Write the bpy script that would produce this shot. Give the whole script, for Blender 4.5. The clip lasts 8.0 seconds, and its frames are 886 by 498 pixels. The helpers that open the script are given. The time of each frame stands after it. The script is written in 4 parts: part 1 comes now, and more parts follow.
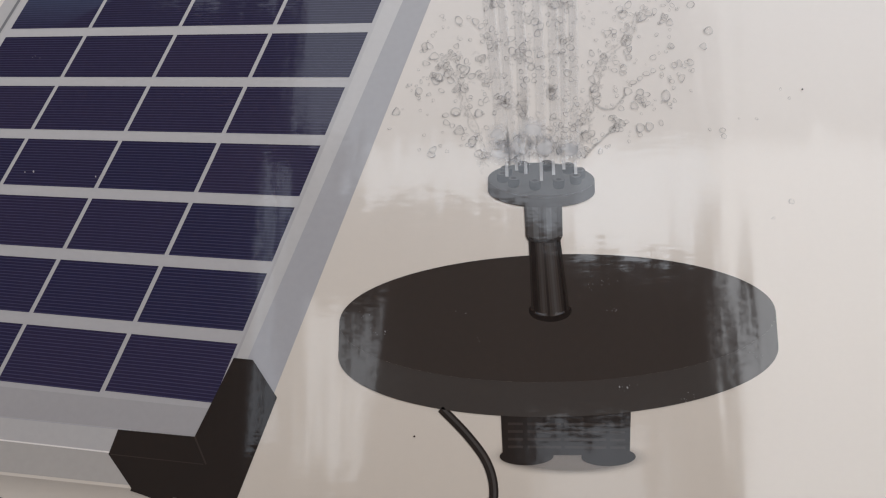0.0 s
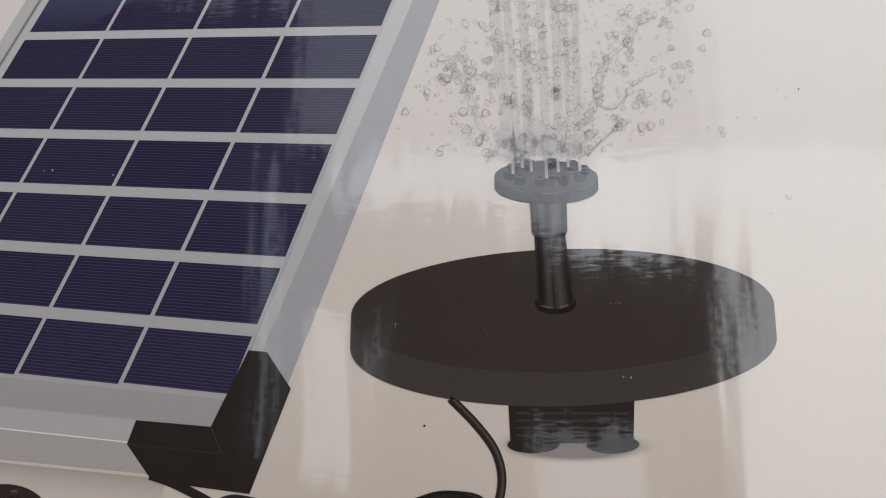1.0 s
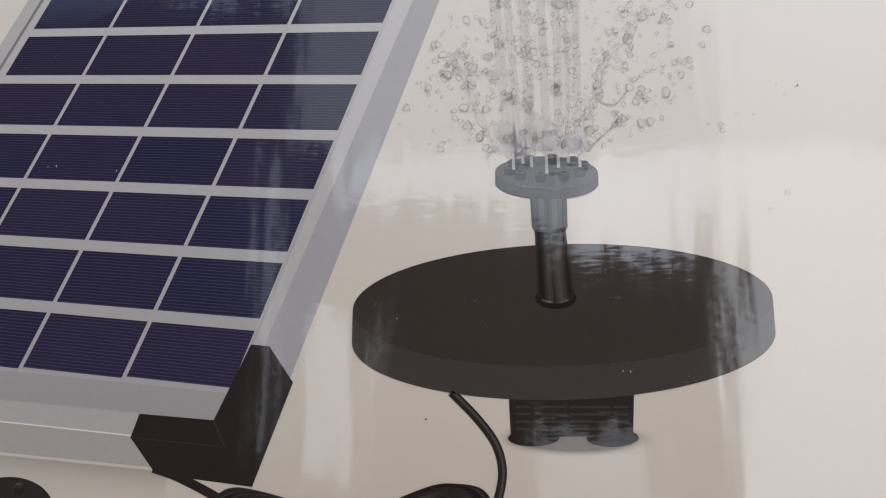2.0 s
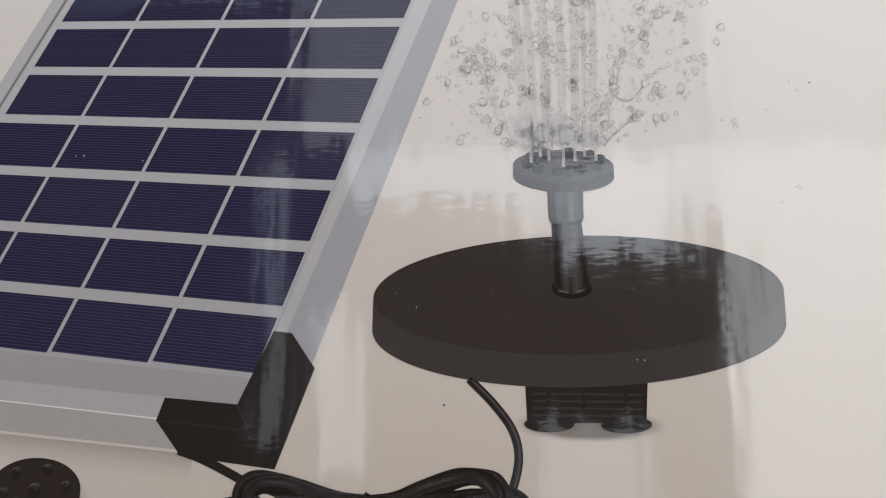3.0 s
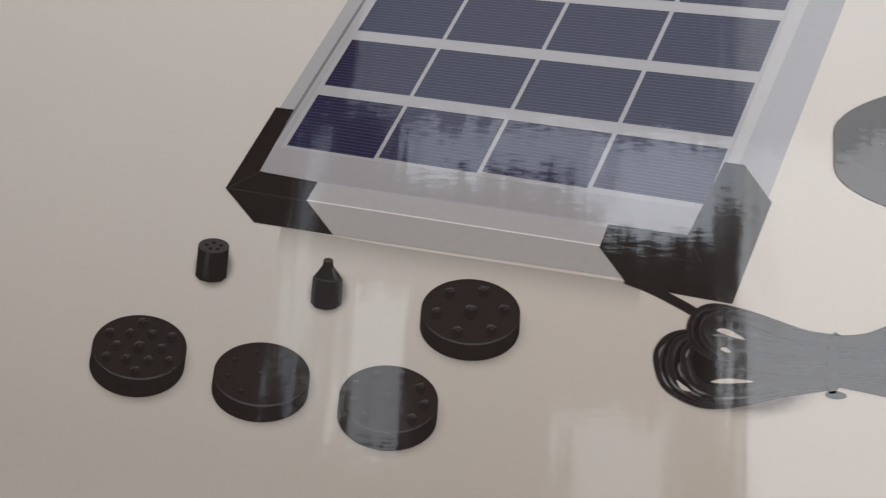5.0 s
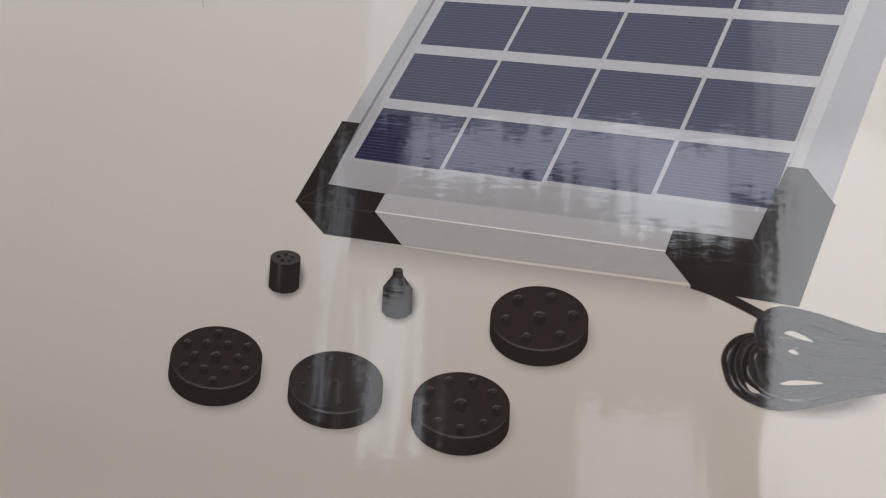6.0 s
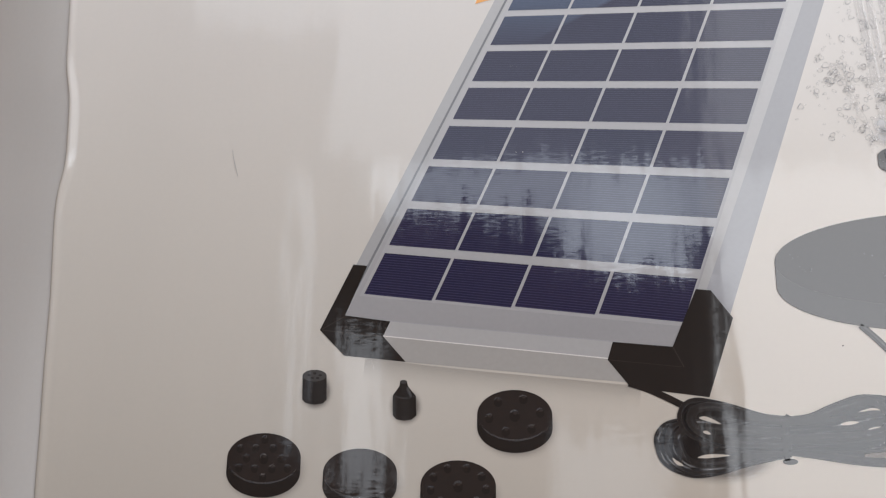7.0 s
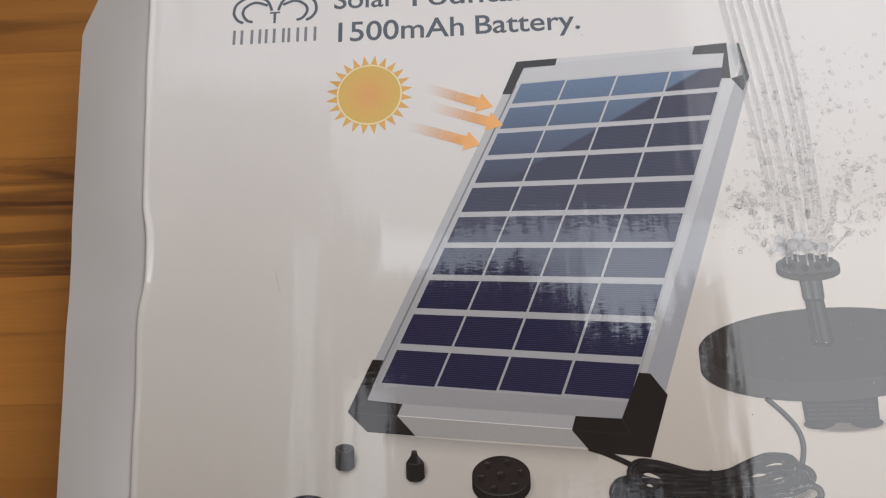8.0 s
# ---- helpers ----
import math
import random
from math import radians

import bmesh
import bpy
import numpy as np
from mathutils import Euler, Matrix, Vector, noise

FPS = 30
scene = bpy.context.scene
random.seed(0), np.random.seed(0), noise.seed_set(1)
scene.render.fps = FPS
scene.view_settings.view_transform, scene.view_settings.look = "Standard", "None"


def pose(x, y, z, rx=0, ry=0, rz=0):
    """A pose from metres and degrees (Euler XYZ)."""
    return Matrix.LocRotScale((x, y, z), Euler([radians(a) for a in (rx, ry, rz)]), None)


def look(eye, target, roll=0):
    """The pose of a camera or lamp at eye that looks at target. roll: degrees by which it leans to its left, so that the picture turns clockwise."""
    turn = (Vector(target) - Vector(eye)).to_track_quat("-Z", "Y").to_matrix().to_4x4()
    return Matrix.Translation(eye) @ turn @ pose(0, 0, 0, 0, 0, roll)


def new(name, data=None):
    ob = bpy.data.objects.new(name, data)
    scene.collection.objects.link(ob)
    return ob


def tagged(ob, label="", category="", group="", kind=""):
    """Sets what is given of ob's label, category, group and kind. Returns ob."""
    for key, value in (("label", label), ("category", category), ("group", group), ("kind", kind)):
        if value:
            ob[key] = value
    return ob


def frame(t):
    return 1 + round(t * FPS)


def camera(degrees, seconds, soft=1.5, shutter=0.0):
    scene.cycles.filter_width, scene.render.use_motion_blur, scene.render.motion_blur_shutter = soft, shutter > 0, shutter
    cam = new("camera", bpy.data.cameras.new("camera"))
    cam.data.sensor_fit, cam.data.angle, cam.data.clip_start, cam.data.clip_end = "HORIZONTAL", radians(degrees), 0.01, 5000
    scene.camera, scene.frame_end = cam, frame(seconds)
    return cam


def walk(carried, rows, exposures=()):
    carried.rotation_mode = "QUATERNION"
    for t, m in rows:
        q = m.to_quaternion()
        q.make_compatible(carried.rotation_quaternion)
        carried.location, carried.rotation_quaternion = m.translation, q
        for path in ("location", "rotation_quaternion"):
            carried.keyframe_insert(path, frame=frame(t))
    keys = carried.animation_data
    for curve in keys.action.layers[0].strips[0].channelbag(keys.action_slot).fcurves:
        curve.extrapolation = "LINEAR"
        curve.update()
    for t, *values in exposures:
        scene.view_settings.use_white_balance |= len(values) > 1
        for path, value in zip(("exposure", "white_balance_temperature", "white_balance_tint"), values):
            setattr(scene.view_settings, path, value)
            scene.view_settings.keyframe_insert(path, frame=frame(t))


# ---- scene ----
cam = camera(56.0, 8.0, 1.15, 0.15)
PATH = [
    (0, (0.12137, -0.00125, 0.19161), (0.10997, 0.03995, -0.00379), -15.40),
    (0.5, (0.12096, -0.00278, 0.19435), (0.11006, 0.03892, -0.00095), -14.60),
    (1, (0.11965, -0.00401, 0.19535), (0.10905, 0.03879, 0.00035), -14.00),
    (1.2, (0.12046, -0.00438, 0.19607), (0.10999, 0.03828, 0.00078), -13.88),
    (2.3, (0.11936, -0.00552, 0.19627), (0.10846, 0.03677, 0.00281), -14.50),
    (2.5, (0.11906, -0.00648, 0.19814), (0.10806, 0.03662, 0.00324), -14.30),
    (3, (0.11700, -0.00686, 0.19937), (0.10570, 0.03524, 0.00417), -14.60),
    (3.5, (0.11513, -0.01151, 0.20179), (0.10373, 0.03089, 0.00669), -14.60),
    (3.8, (0.10937, -0.01973, 0.20515), (0.09791, 0.02315, 0.01017), -14.00),
    (4, (0.10249, -0.02428, 0.20530), (0.09099, 0.01892, 0.01040), -13.00),
    (4.3, (0.09034, -0.03102, 0.20020), (0.07783, 0.01045, 0.00549), -14.59),
    (4.5, (0.07747, -0.03240, 0.19844), (0.06357, 0.00860, 0.00314), -16.20),
    (4.7, (0.06486, -0.03416, 0.19651), (0.04894, 0.00666, 0.00108), -17.89),
    (5, (0.04809, -0.03427, 0.18997), (0.03089, 0.00523, -0.00533), -19.50),
    (5.2, (0.04245, -0.03371, 0.18823), (0.02275, 0.00549, -0.00687), -22.80),
    (6.3, (0.03946, -0.03426, 0.20234), (0.01796, 0.00554, 0.00754), -26.20),
    (6.5, (0.03849, -0.03260, 0.21506), (0.02249, 0.01120, 0.02056), -18.90),
    (6.7, (0.03887, -0.02921, 0.22332), (0.02396, 0.01536, 0.02939), -17.59),
    (7, (0.03839, -0.02506, 0.23741), (0.02529, 0.02194, 0.04351), -15.40),
    (7.3, (0.03982, -0.02215, 0.25035), (0.02744, 0.02635, 0.05675), -15.14),
    (7.5, (0.04023, -0.02014, 0.26445), (0.02833, 0.02936, 0.07105), -14.90),
    (7.7, (0.04168, -0.02193, 0.27681), (0.02942, 0.03121, 0.08445), -14.56),
    (8, (0.04265, -0.02484, 0.29202), (0.02985, 0.03376, 0.10122), -13.80),
]
walk(cam, [(t, look(eye, target, roll)) for t, eye, target, roll in PATH],
     ((0, 0.06, 6430, 10), (3.5, 0.13, 6380, 10), (4.5, 0.18, 6390, 10), (5.5, 0.165, 6410, 10), (6.5, 0.26, 6370, 10), (7.2, 0.17, 6360, 10), (8.0, 0.09, 6420, 10)))

# ---- light: overcast sky through assumed, unseen roof windows ----
TOP = 0.06        # height of the box's printed face over the table
CEIL = 1.70       # ceiling over the table top
FLOOR = -0.75     # room floor under the table top
# unseen roof windows, set by reflections: x0, x1, y0, y1 in the ceiling, and a tuned brightness share
BLUE, PALE, WHITE = (0.88, 0.935, 1.0), (0.97, 0.985, 1.0), (0.98, 0.985, 0.99)
ROOF = [(0.24, 0.48, 0.37, 0.62, 0.95, BLUE), (0.48, 0.545, 0.46, 0.62, 0.85, BLUE), (-0.19, 0.24, 0.485, 0.62, 0.72, BLUE), (-0.30, 0.545, 0.62, 1.55, 0.26, PALE),
        (0.545, 1.75, -0.40, 0.62, 0.93, WHITE), (0.545, 1.75, 0.62, 1.55, 0.58, WHITE), (-0.37, -0.325, -0.05, 0.60, 0.4, BLUE),
        # the last two openings are added only to brighten the paper and the float
        (0.19, 0.41, -0.55, 0.005, 0.32, PALE), (-0.25, -0.14, -0.12, 0.24, 0.50, PALE), (-0.66, -0.30, 0.98, 1.55, 0.22, PALE), (0.15, 0.24, 0.43, 0.485, 0.60, BLUE)]

world = bpy.data.worlds.new("overcast_sky")
scene.world = world
world.use_nodes = True
wt = world.node_tree
sky = wt.nodes.new("ShaderNodeTexSky")
sky.sky_type = "NISHITA"
sky.sun_disc = False
sky.sun_elevation, sky.sun_rotation = radians(38), radians(160)
wt.links.new(sky.outputs[0], wt.nodes["Background"].inputs[0])
wt.nodes["Background"].inputs[1].default_value = 0.10
sun = new("sun", bpy.data.lights.new("sun", "SUN"))
sun.data.energy, sun.data.angle, sun.data.color = 0.5, radians(20), (1.0, 0.95, 0.88)
sun.matrix_world = look((0, 0, 0), (-0.27, 0.74, -0.62))
SKY_LIGHT = 5.25
# area lamps stand in for the sky over the added openings
for x0, x1, y0, y1, share, tone in ROOF:
    lamp = new("window_light", bpy.data.lights.new("window_light", "AREA"))
    lamp.data.shape, lamp.data.size, lamp.data.size_y = "RECTANGLE", x1 - x0, y1 - y0
    lamp.data.energy = SKY_LIGHT * share * math.pi * (x1 - x0) * (y1 - y0)
    lamp.data.color = tone
    lamp.matrix_world = pose((x0 + x1) / 2, (y0 + y1) / 2, CEIL + 0.05)

# ---- materials ----


def nodes(name):
    m = bpy.data.materials.new(name)
    m.use_nodes = True
    return m, m.node_tree, m.node_tree.nodes["Principled BSDF"]


def math_node(t, op, a, b):
    n = t.nodes.new("ShaderNodeMath")
    n.operation = op
    for i, v in enumerate((a, b)):
        if isinstance(v, (int, float)):
            n.inputs[i].default_value = v
        else:
            t.links.new(v, n.inputs[i])
    return n.outputs[0]


def noise_at(t, scale, size, detail=3.0):
    """Noise over world position with its own scale along each axis (per metre)."""
    geo = t.nodes.new("ShaderNodeNewGeometry")
    mp = t.nodes.new("ShaderNodeMapping")
    mp.inputs["Scale"].default_value = scale
    nz = t.nodes.new("ShaderNodeTexNoise")
    nz.inputs["Scale"].default_value = size
    nz.inputs["Detail"].default_value = detail
    t.links.new(geo.outputs["Position"], mp.inputs[0])
    t.links.new(mp.outputs[0], nz.inputs["Vector"])
    return nz.outputs["Fac"]


def varnish(t, bsdf, rough):
    """The wavy varnish over the print: its tilt changes in upright streaks, with short ripples across them."""
    streak = noise_at(t, (480, 40, 60), 1.0, 3)
    streak2 = noise_at(t, (330, 34, 60), 1.0, 4)
    ripple = noise_at(t, (380, 2300, 60), 1.0, 3)
    broad = noise_at(t, (26, 22, 20), 1.0, 2)
    ty = math_node(t, "ADD", math_node(t, "MULTIPLY", math_node(t, "SUBTRACT", streak, 0.5), 0.040),
                   math_node(t, "MULTIPLY", math_node(t, "SUBTRACT", ripple, 0.5), 0.044))
    ty = math_node(t, "ADD", ty, math_node(t, "MULTIPLY", math_node(t, "SUBTRACT", broad, 0.5), 0.030))
    grit = noise_at(t, (900, 1300, 60), 1.0, 3)
    tx = math_node(t, "ADD", math_node(t, "MULTIPLY", math_node(t, "SUBTRACT", streak2, 0.5), 0.060),
                   math_node(t, "MULTIPLY", math_node(t, "SUBTRACT", grit, 0.5), 0.014))
    # the face bulges beside the panel and sags a little under the fountain
    tx = math_node(t, "ADD", tx, 0.017)
    place = t.nodes.new("ShaderNodeNewGeometry")
    along = t.nodes.new("ShaderNodeSeparateXYZ")
    t.links.new(place.outputs["Position"], along.inputs[0])
    for x0, x1, tilt in ((0.0, 0.07, -0.011), (0.095, 0.165, -0.031)):
        sag = t.nodes.new("ShaderNodeMapRange")
        sag.inputs["From Min"].default_value, sag.inputs["From Max"].default_value = x0, x1
        sag.inputs["To Max"].default_value = tilt
        t.links.new(along.outputs[0], sag.inputs[0])
        tx = math_node(t, "ADD", tx, sag.outputs[0])
    both = t.nodes.new("ShaderNodeCombineXYZ")
    t.links.new(tx, both.inputs[0])
    t.links.new(ty, both.inputs[1])
    geo = t.nodes.new("ShaderNodeNewGeometry")
    add = t.nodes.new("ShaderNodeVectorMath")
    t.links.new(geo.outputs["Normal"], add.inputs[0])
    t.links.new(both.outputs[0], add.inputs[1])
    unit = t.nodes.new("ShaderNodeVectorMath")
    unit.operation = "NORMALIZE"
    t.links.new(add.outputs[0], unit.inputs[0])
    t.links.new(unit.outputs[0], bsdf.inputs["Normal"])
    bsdf.inputs["Roughness"].default_value = rough
    bsdf.inputs["IOR"].default_value = 1.5


def tinted(t, color, amount, size=(900, 900, 900), amount2=0.04):
    """The colour, varied by a fine grain and a broad blotch."""
    g = noise_at(t, size, 1.0, 2)
    b = noise_at(t, (14, 14, 14), 1.0, 3)
    f = math_node(t, "ADD", math_node(t, "MULTIPLY", g, amount * 2), math_node(t, "MULTIPLY", b, amount2 * 2))
    f = math_node(t, "ADD", f, 1.0 - amount - amount2)
    mix = t.nodes.new("ShaderNodeVectorMath")
    mix.operation = "SCALE"
    if isinstance(color, tuple):
        mix.inputs[0].default_value = color
    else:
        t.links.new(color, mix.inputs[0])
    t.links.new(f, mix.inputs["Scale"])
    return mix.outputs[0]


INKS = {}


def ink(name, color, rough=0.076, grain=0.05):
    if name not in INKS:
        m, t, b = nodes(name)
        t.links.new(tinted(t, color, grain), b.inputs["Base Color"])
        varnish(t, b, rough)
        INKS[name] = m
    return INKS[name]


def halftone(name, color, strength, power=1.0):
    """Ink whose cover fades with the mesh's UV v, as a printed soft tone."""
    if name not in INKS:
        m, t, b = nodes(name)
        b.inputs["Base Color"].default_value = (*color, 1)
        varnish(t, b, 0.076)
        uv = t.nodes.new("ShaderNodeUVMap")
        sep = t.nodes.new("ShaderNodeSeparateXYZ")
        t.links.new(uv.outputs[0], sep.inputs[0])
        v = math_node(t, "POWER", sep.outputs[1], power)
        t.links.new(math_node(t, "MULTIPLY", v, strength), b.inputs["Alpha"])
        INKS[name] = m
    return INKS[name]


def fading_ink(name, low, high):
    """Ink that pales from the foot of the printed picture to its head."""
    m, t, b = nodes(name)
    geo = t.nodes.new("ShaderNodeNewGeometry")
    pos = t.nodes.new("ShaderNodeSeparateXYZ")
    t.links.new(geo.outputs["Position"], pos.inputs[0])
    span = t.nodes.new("ShaderNodeMapRange")
    span.inputs["From Min"].default_value, span.inputs["From Max"].default_value = 0.0, 0.105
    t.links.new(pos.outputs[1], span.inputs[0])
    mix = t.nodes.new("ShaderNodeMix")
    mix.data_type = "RGBA"
    mix.inputs["A"].default_value, mix.inputs["B"].default_value = (*low, 1), (*high, 1)
    t.links.new(span.outputs[0], mix.inputs["Factor"])
    t.links.new(tinted(t, mix.outputs["Result"], 0.04), b.inputs["Base Color"])
    varnish(t, b, 0.076)
    return m


def cell_ink():
    """Blue cell print: fine bright contact lines, paler over a slanting line near the panel's head."""
    m, t, b = nodes("cell_ink")
    uv = t.nodes.new("ShaderNodeUVMap")
    sep = t.nodes.new("ShaderNodeSeparateXYZ")
    t.links.new(uv.outputs[0], sep.inputs[0])
    s = math_node(t, "SINE", math_node(t, "MULTIPLY", sep.outputs[1], 2 * math.pi * 17), 0.0)
    line = math_node(t, "POWER", math_node(t, "MAXIMUM", s, 0.0), 3.0)
    geo = t.nodes.new("ShaderNodeNewGeometry")
    pos = t.nodes.new("ShaderNodeSeparateXYZ")
    t.links.new(geo.outputs["Position"], pos.inputs[0])
    # above the slanting line from (0.0616, 0.0754) to (0.1066, 0.1004)
    over = math_node(t, "SUBTRACT", math_node(t, "SUBTRACT", pos.outputs[1], 0.0754),
                     math_node(t, "MULTIPLY", math_node(t, "SUBTRACT", pos.outputs[0], 0.0616), 0.556))
    step = t.nodes.new("ShaderNodeMapRange")
    step.inputs["From Min"].default_value, step.inputs["From Max"].default_value = -0.0003, 0.0006
    t.links.new(over, step.inputs[0])
    rise = t.nodes.new("ShaderNodeMapRange")
    rise.inputs["From Min"].default_value, rise.inputs["From Max"].default_value = 0.066, 0.103
    t.links.new(pos.outputs[1], rise.inputs[0])
    pale = math_node(t, "MULTIPLY", step.outputs[0], rise.outputs[0])
    oi = t.nodes.new("ShaderNodeObjectInfo")
    base = t.nodes.new("ShaderNodeMix")
    base.data_type = "RGBA"
    base.inputs["A"].default_value, base.inputs["B"].default_value = (0.0155, 0.0162, 0.045, 1), (0.0225, 0.0192, 0.048, 1)
    t.links.new(oi.outputs["Random"], base.inputs["Factor"])
    m1 = t.nodes.new("ShaderNodeMix")
    m1.data_type = "RGBA"
    m1.inputs["B"].default_value = (0.078, 0.075, 0.155, 1)
    t.links.new(base.outputs["Result"], m1.inputs["A"])
    t.links.new(math_node(t, "MULTIPLY", line, 0.55), m1.inputs["Factor"])
    m2 = t.nodes.new("ShaderNodeMix")
    m2.data_type = "RGBA"
    m2.inputs["B"].default_value = (0.16, 0.24, 0.37, 1)
    t.links.new(m1.outputs["Result"], m2.inputs["A"])
    t.links.new(math_node(t, "MULTIPLY", pale, 0.85), m2.inputs["Factor"])
    t.links.new(tinted(t, m2.outputs["Result"], 0.10), b.inputs["Base Color"])
    varnish(t, b, 0.076)
    return m


def paper_falloff_ink():
    """The carton's paper with light falloff in its colour: white at its head, warm grey at its foot."""
    m, t, b = nodes("paper_falloff")
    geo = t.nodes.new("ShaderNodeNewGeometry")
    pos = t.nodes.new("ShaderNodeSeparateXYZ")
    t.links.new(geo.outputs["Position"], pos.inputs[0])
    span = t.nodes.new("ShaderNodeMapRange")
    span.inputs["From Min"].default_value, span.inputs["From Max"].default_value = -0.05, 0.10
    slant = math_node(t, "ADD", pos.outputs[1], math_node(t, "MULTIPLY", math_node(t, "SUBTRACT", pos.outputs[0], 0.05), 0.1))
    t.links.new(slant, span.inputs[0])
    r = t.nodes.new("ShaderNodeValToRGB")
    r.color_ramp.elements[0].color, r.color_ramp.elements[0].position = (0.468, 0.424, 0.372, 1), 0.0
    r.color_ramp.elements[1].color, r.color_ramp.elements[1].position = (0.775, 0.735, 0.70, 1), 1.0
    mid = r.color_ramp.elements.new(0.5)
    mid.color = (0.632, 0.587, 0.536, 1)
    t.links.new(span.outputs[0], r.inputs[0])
    # warm reflected tint put into the colour at the foot, under the fountain
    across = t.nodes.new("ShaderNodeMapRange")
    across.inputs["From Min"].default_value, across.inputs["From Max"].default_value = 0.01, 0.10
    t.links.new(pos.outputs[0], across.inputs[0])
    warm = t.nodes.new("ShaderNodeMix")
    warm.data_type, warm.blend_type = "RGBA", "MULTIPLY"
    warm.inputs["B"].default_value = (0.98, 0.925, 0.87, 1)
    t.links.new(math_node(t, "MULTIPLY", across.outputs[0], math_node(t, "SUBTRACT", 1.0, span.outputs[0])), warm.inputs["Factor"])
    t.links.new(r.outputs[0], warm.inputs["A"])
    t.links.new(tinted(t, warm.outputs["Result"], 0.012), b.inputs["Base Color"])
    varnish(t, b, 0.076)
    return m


def sun_ink():
    m, t, b = nodes("sun_ink")
    uv = t.nodes.new("ShaderNodeUVMap")
    sep = t.nodes.new("ShaderNodeSeparateXYZ")
    t.links.new(uv.outputs[0], sep.inputs[0])
    r = t.nodes.new("ShaderNodeValToRGB")
    r.color_ramp.elements[0].color, r.color_ramp.elements[0].position = (0.74, 0.35, 0.09, 1), 0.05
    r.color_ramp.elements[1].color, r.color_ramp.elements[1].position = (0.68, 0.44, 0.08, 1), 0.95
    t.links.new(sep.outputs[1], r.inputs[0])
    t.links.new(tinted(t, r.outputs[0], 0.05), b.inputs["Base Color"])
    varnish(t, b, 0.076)
    return m


def wood(name, streak):
    """Oiled hardwood staves, grain along x, each stave its own tone."""
    m, t, b = nodes(name)
    oi = t.nodes.new("ShaderNodeObjectInfo")
    tc = t.nodes.new("ShaderNodeTexCoord")
    mp = t.nodes.new("ShaderNodeMapping")
    mp.inputs["Scale"].default_value = (4.2, 62, 20)
    t.links.new(tc.outputs["Object"], mp.inputs[0])
    off = t.nodes.new("ShaderNodeVectorMath")
    off.operation = "SCALE"
    off.inputs[0].default_value = (31, 57, 13)
    t.links.new(oi.outputs["Random"], off.inputs["Scale"])
    t.links.new(off.outputs[0], mp.inputs["Location"])
    n1 = t.nodes.new("ShaderNodeTexNoise")
    n1.inputs["Scale"].default_value, n1.inputs["Detail"].default_value, n1.inputs["Distortion"].default_value = 1.0, 5, 1.3
    t.links.new(mp.outputs[0], n1.inputs["Vector"])
    ramp = t.nodes.new("ShaderNodeValToRGB")
    e = ramp.color_ramp.elements
    e[0].position, e[0].color = 0.19 + streak, (0.075, 0.023, 0.005, 1)
    e[1].position, e[1].color = 0.70, (0.42, 0.168, 0.029, 1)
    mid = e.new(0.31 + streak)
    mid.color = (0.335, 0.128, 0.021, 1)
    t.links.new(n1.outputs["Fac"], ramp.inputs[0])
    fine = t.nodes.new("ShaderNodeMapping")
    fine.inputs["Scale"].default_value = (25, 900, 100)
    t.links.new(tc.outputs["Object"], fine.inputs[0])
    n2 = t.nodes.new("ShaderNodeTexNoise")
    n2.inputs["Scale"].default_value = 1.0
    t.links.new(fine.outputs[0], n2.inputs["Vector"])
    f = math_node(t, "ADD", math_node(t, "MULTIPLY", n2.outputs["Fac"], 0.20), math_node(t, "MULTIPLY", oi.outputs["Random"], 0.35))
    sc = t.nodes.new("ShaderNodeVectorMath")
    sc.operation = "SCALE"
    t.links.new(ramp.outputs[0], sc.inputs[0])
    t.links.new(math_node(t, "ADD", f, 0.66), sc.inputs["Scale"])
    # narrow dark veins that wander along the grain
    vein_map = t.nodes.new("ShaderNodeMapping")
    vein_map.inputs["Scale"].default_value = (5.5, 150, 30)
    t.links.new(tc.outputs["Object"], vein_map.inputs[0])
    t.links.new(off.outputs[0], vein_map.inputs["Location"])
    n3 = t.nodes.new("ShaderNodeTexNoise")
    n3.inputs["Scale"].default_value, n3.inputs["Detail"].default_value, n3.inputs["Distortion"].default_value = 1.0, 3, 0.8
    t.links.new(vein_map.outputs[0], n3.inputs["Vector"])
    vein = t.nodes.new("ShaderNodeMapRange")
    vein.inputs["From Min"].default_value, vein.inputs["From Max"].default_value = 0.26 + streak, 0.40 + streak
    vein.inputs["To Min"].default_value = 0.58
    t.links.new(n3.outputs["Fac"], vein.inputs[0])
    veined = t.nodes.new("ShaderNodeVectorMath")
    veined.operation = "SCALE"
    t.links.new(sc.outputs[0], veined.inputs[0])
    t.links.new(vein.outputs[0], veined.inputs["Scale"])
    t.links.new(veined.outputs[0], b.inputs["Base Color"])
    bump = t.nodes.new("ShaderNodeBump")
    bump.inputs["Distance"].default_value, bump.inputs["Strength"].default_value = 1e-4, 0.5
    t.links.new(n2.outputs["Fac"], bump.inputs["Height"])
    t.links.new(bump.outputs[0], b.inputs["Normal"])
    b.inputs["Roughness"].default_value = 0.42
    return m


def plaster(name, color):
    m, t, b = nodes(name)
    t.links.new(tinted(t, color, 0.03, (60, 60, 60)), b.inputs["Base Color"])
    b.inputs["Roughness"].default_value = 0.85
    return m


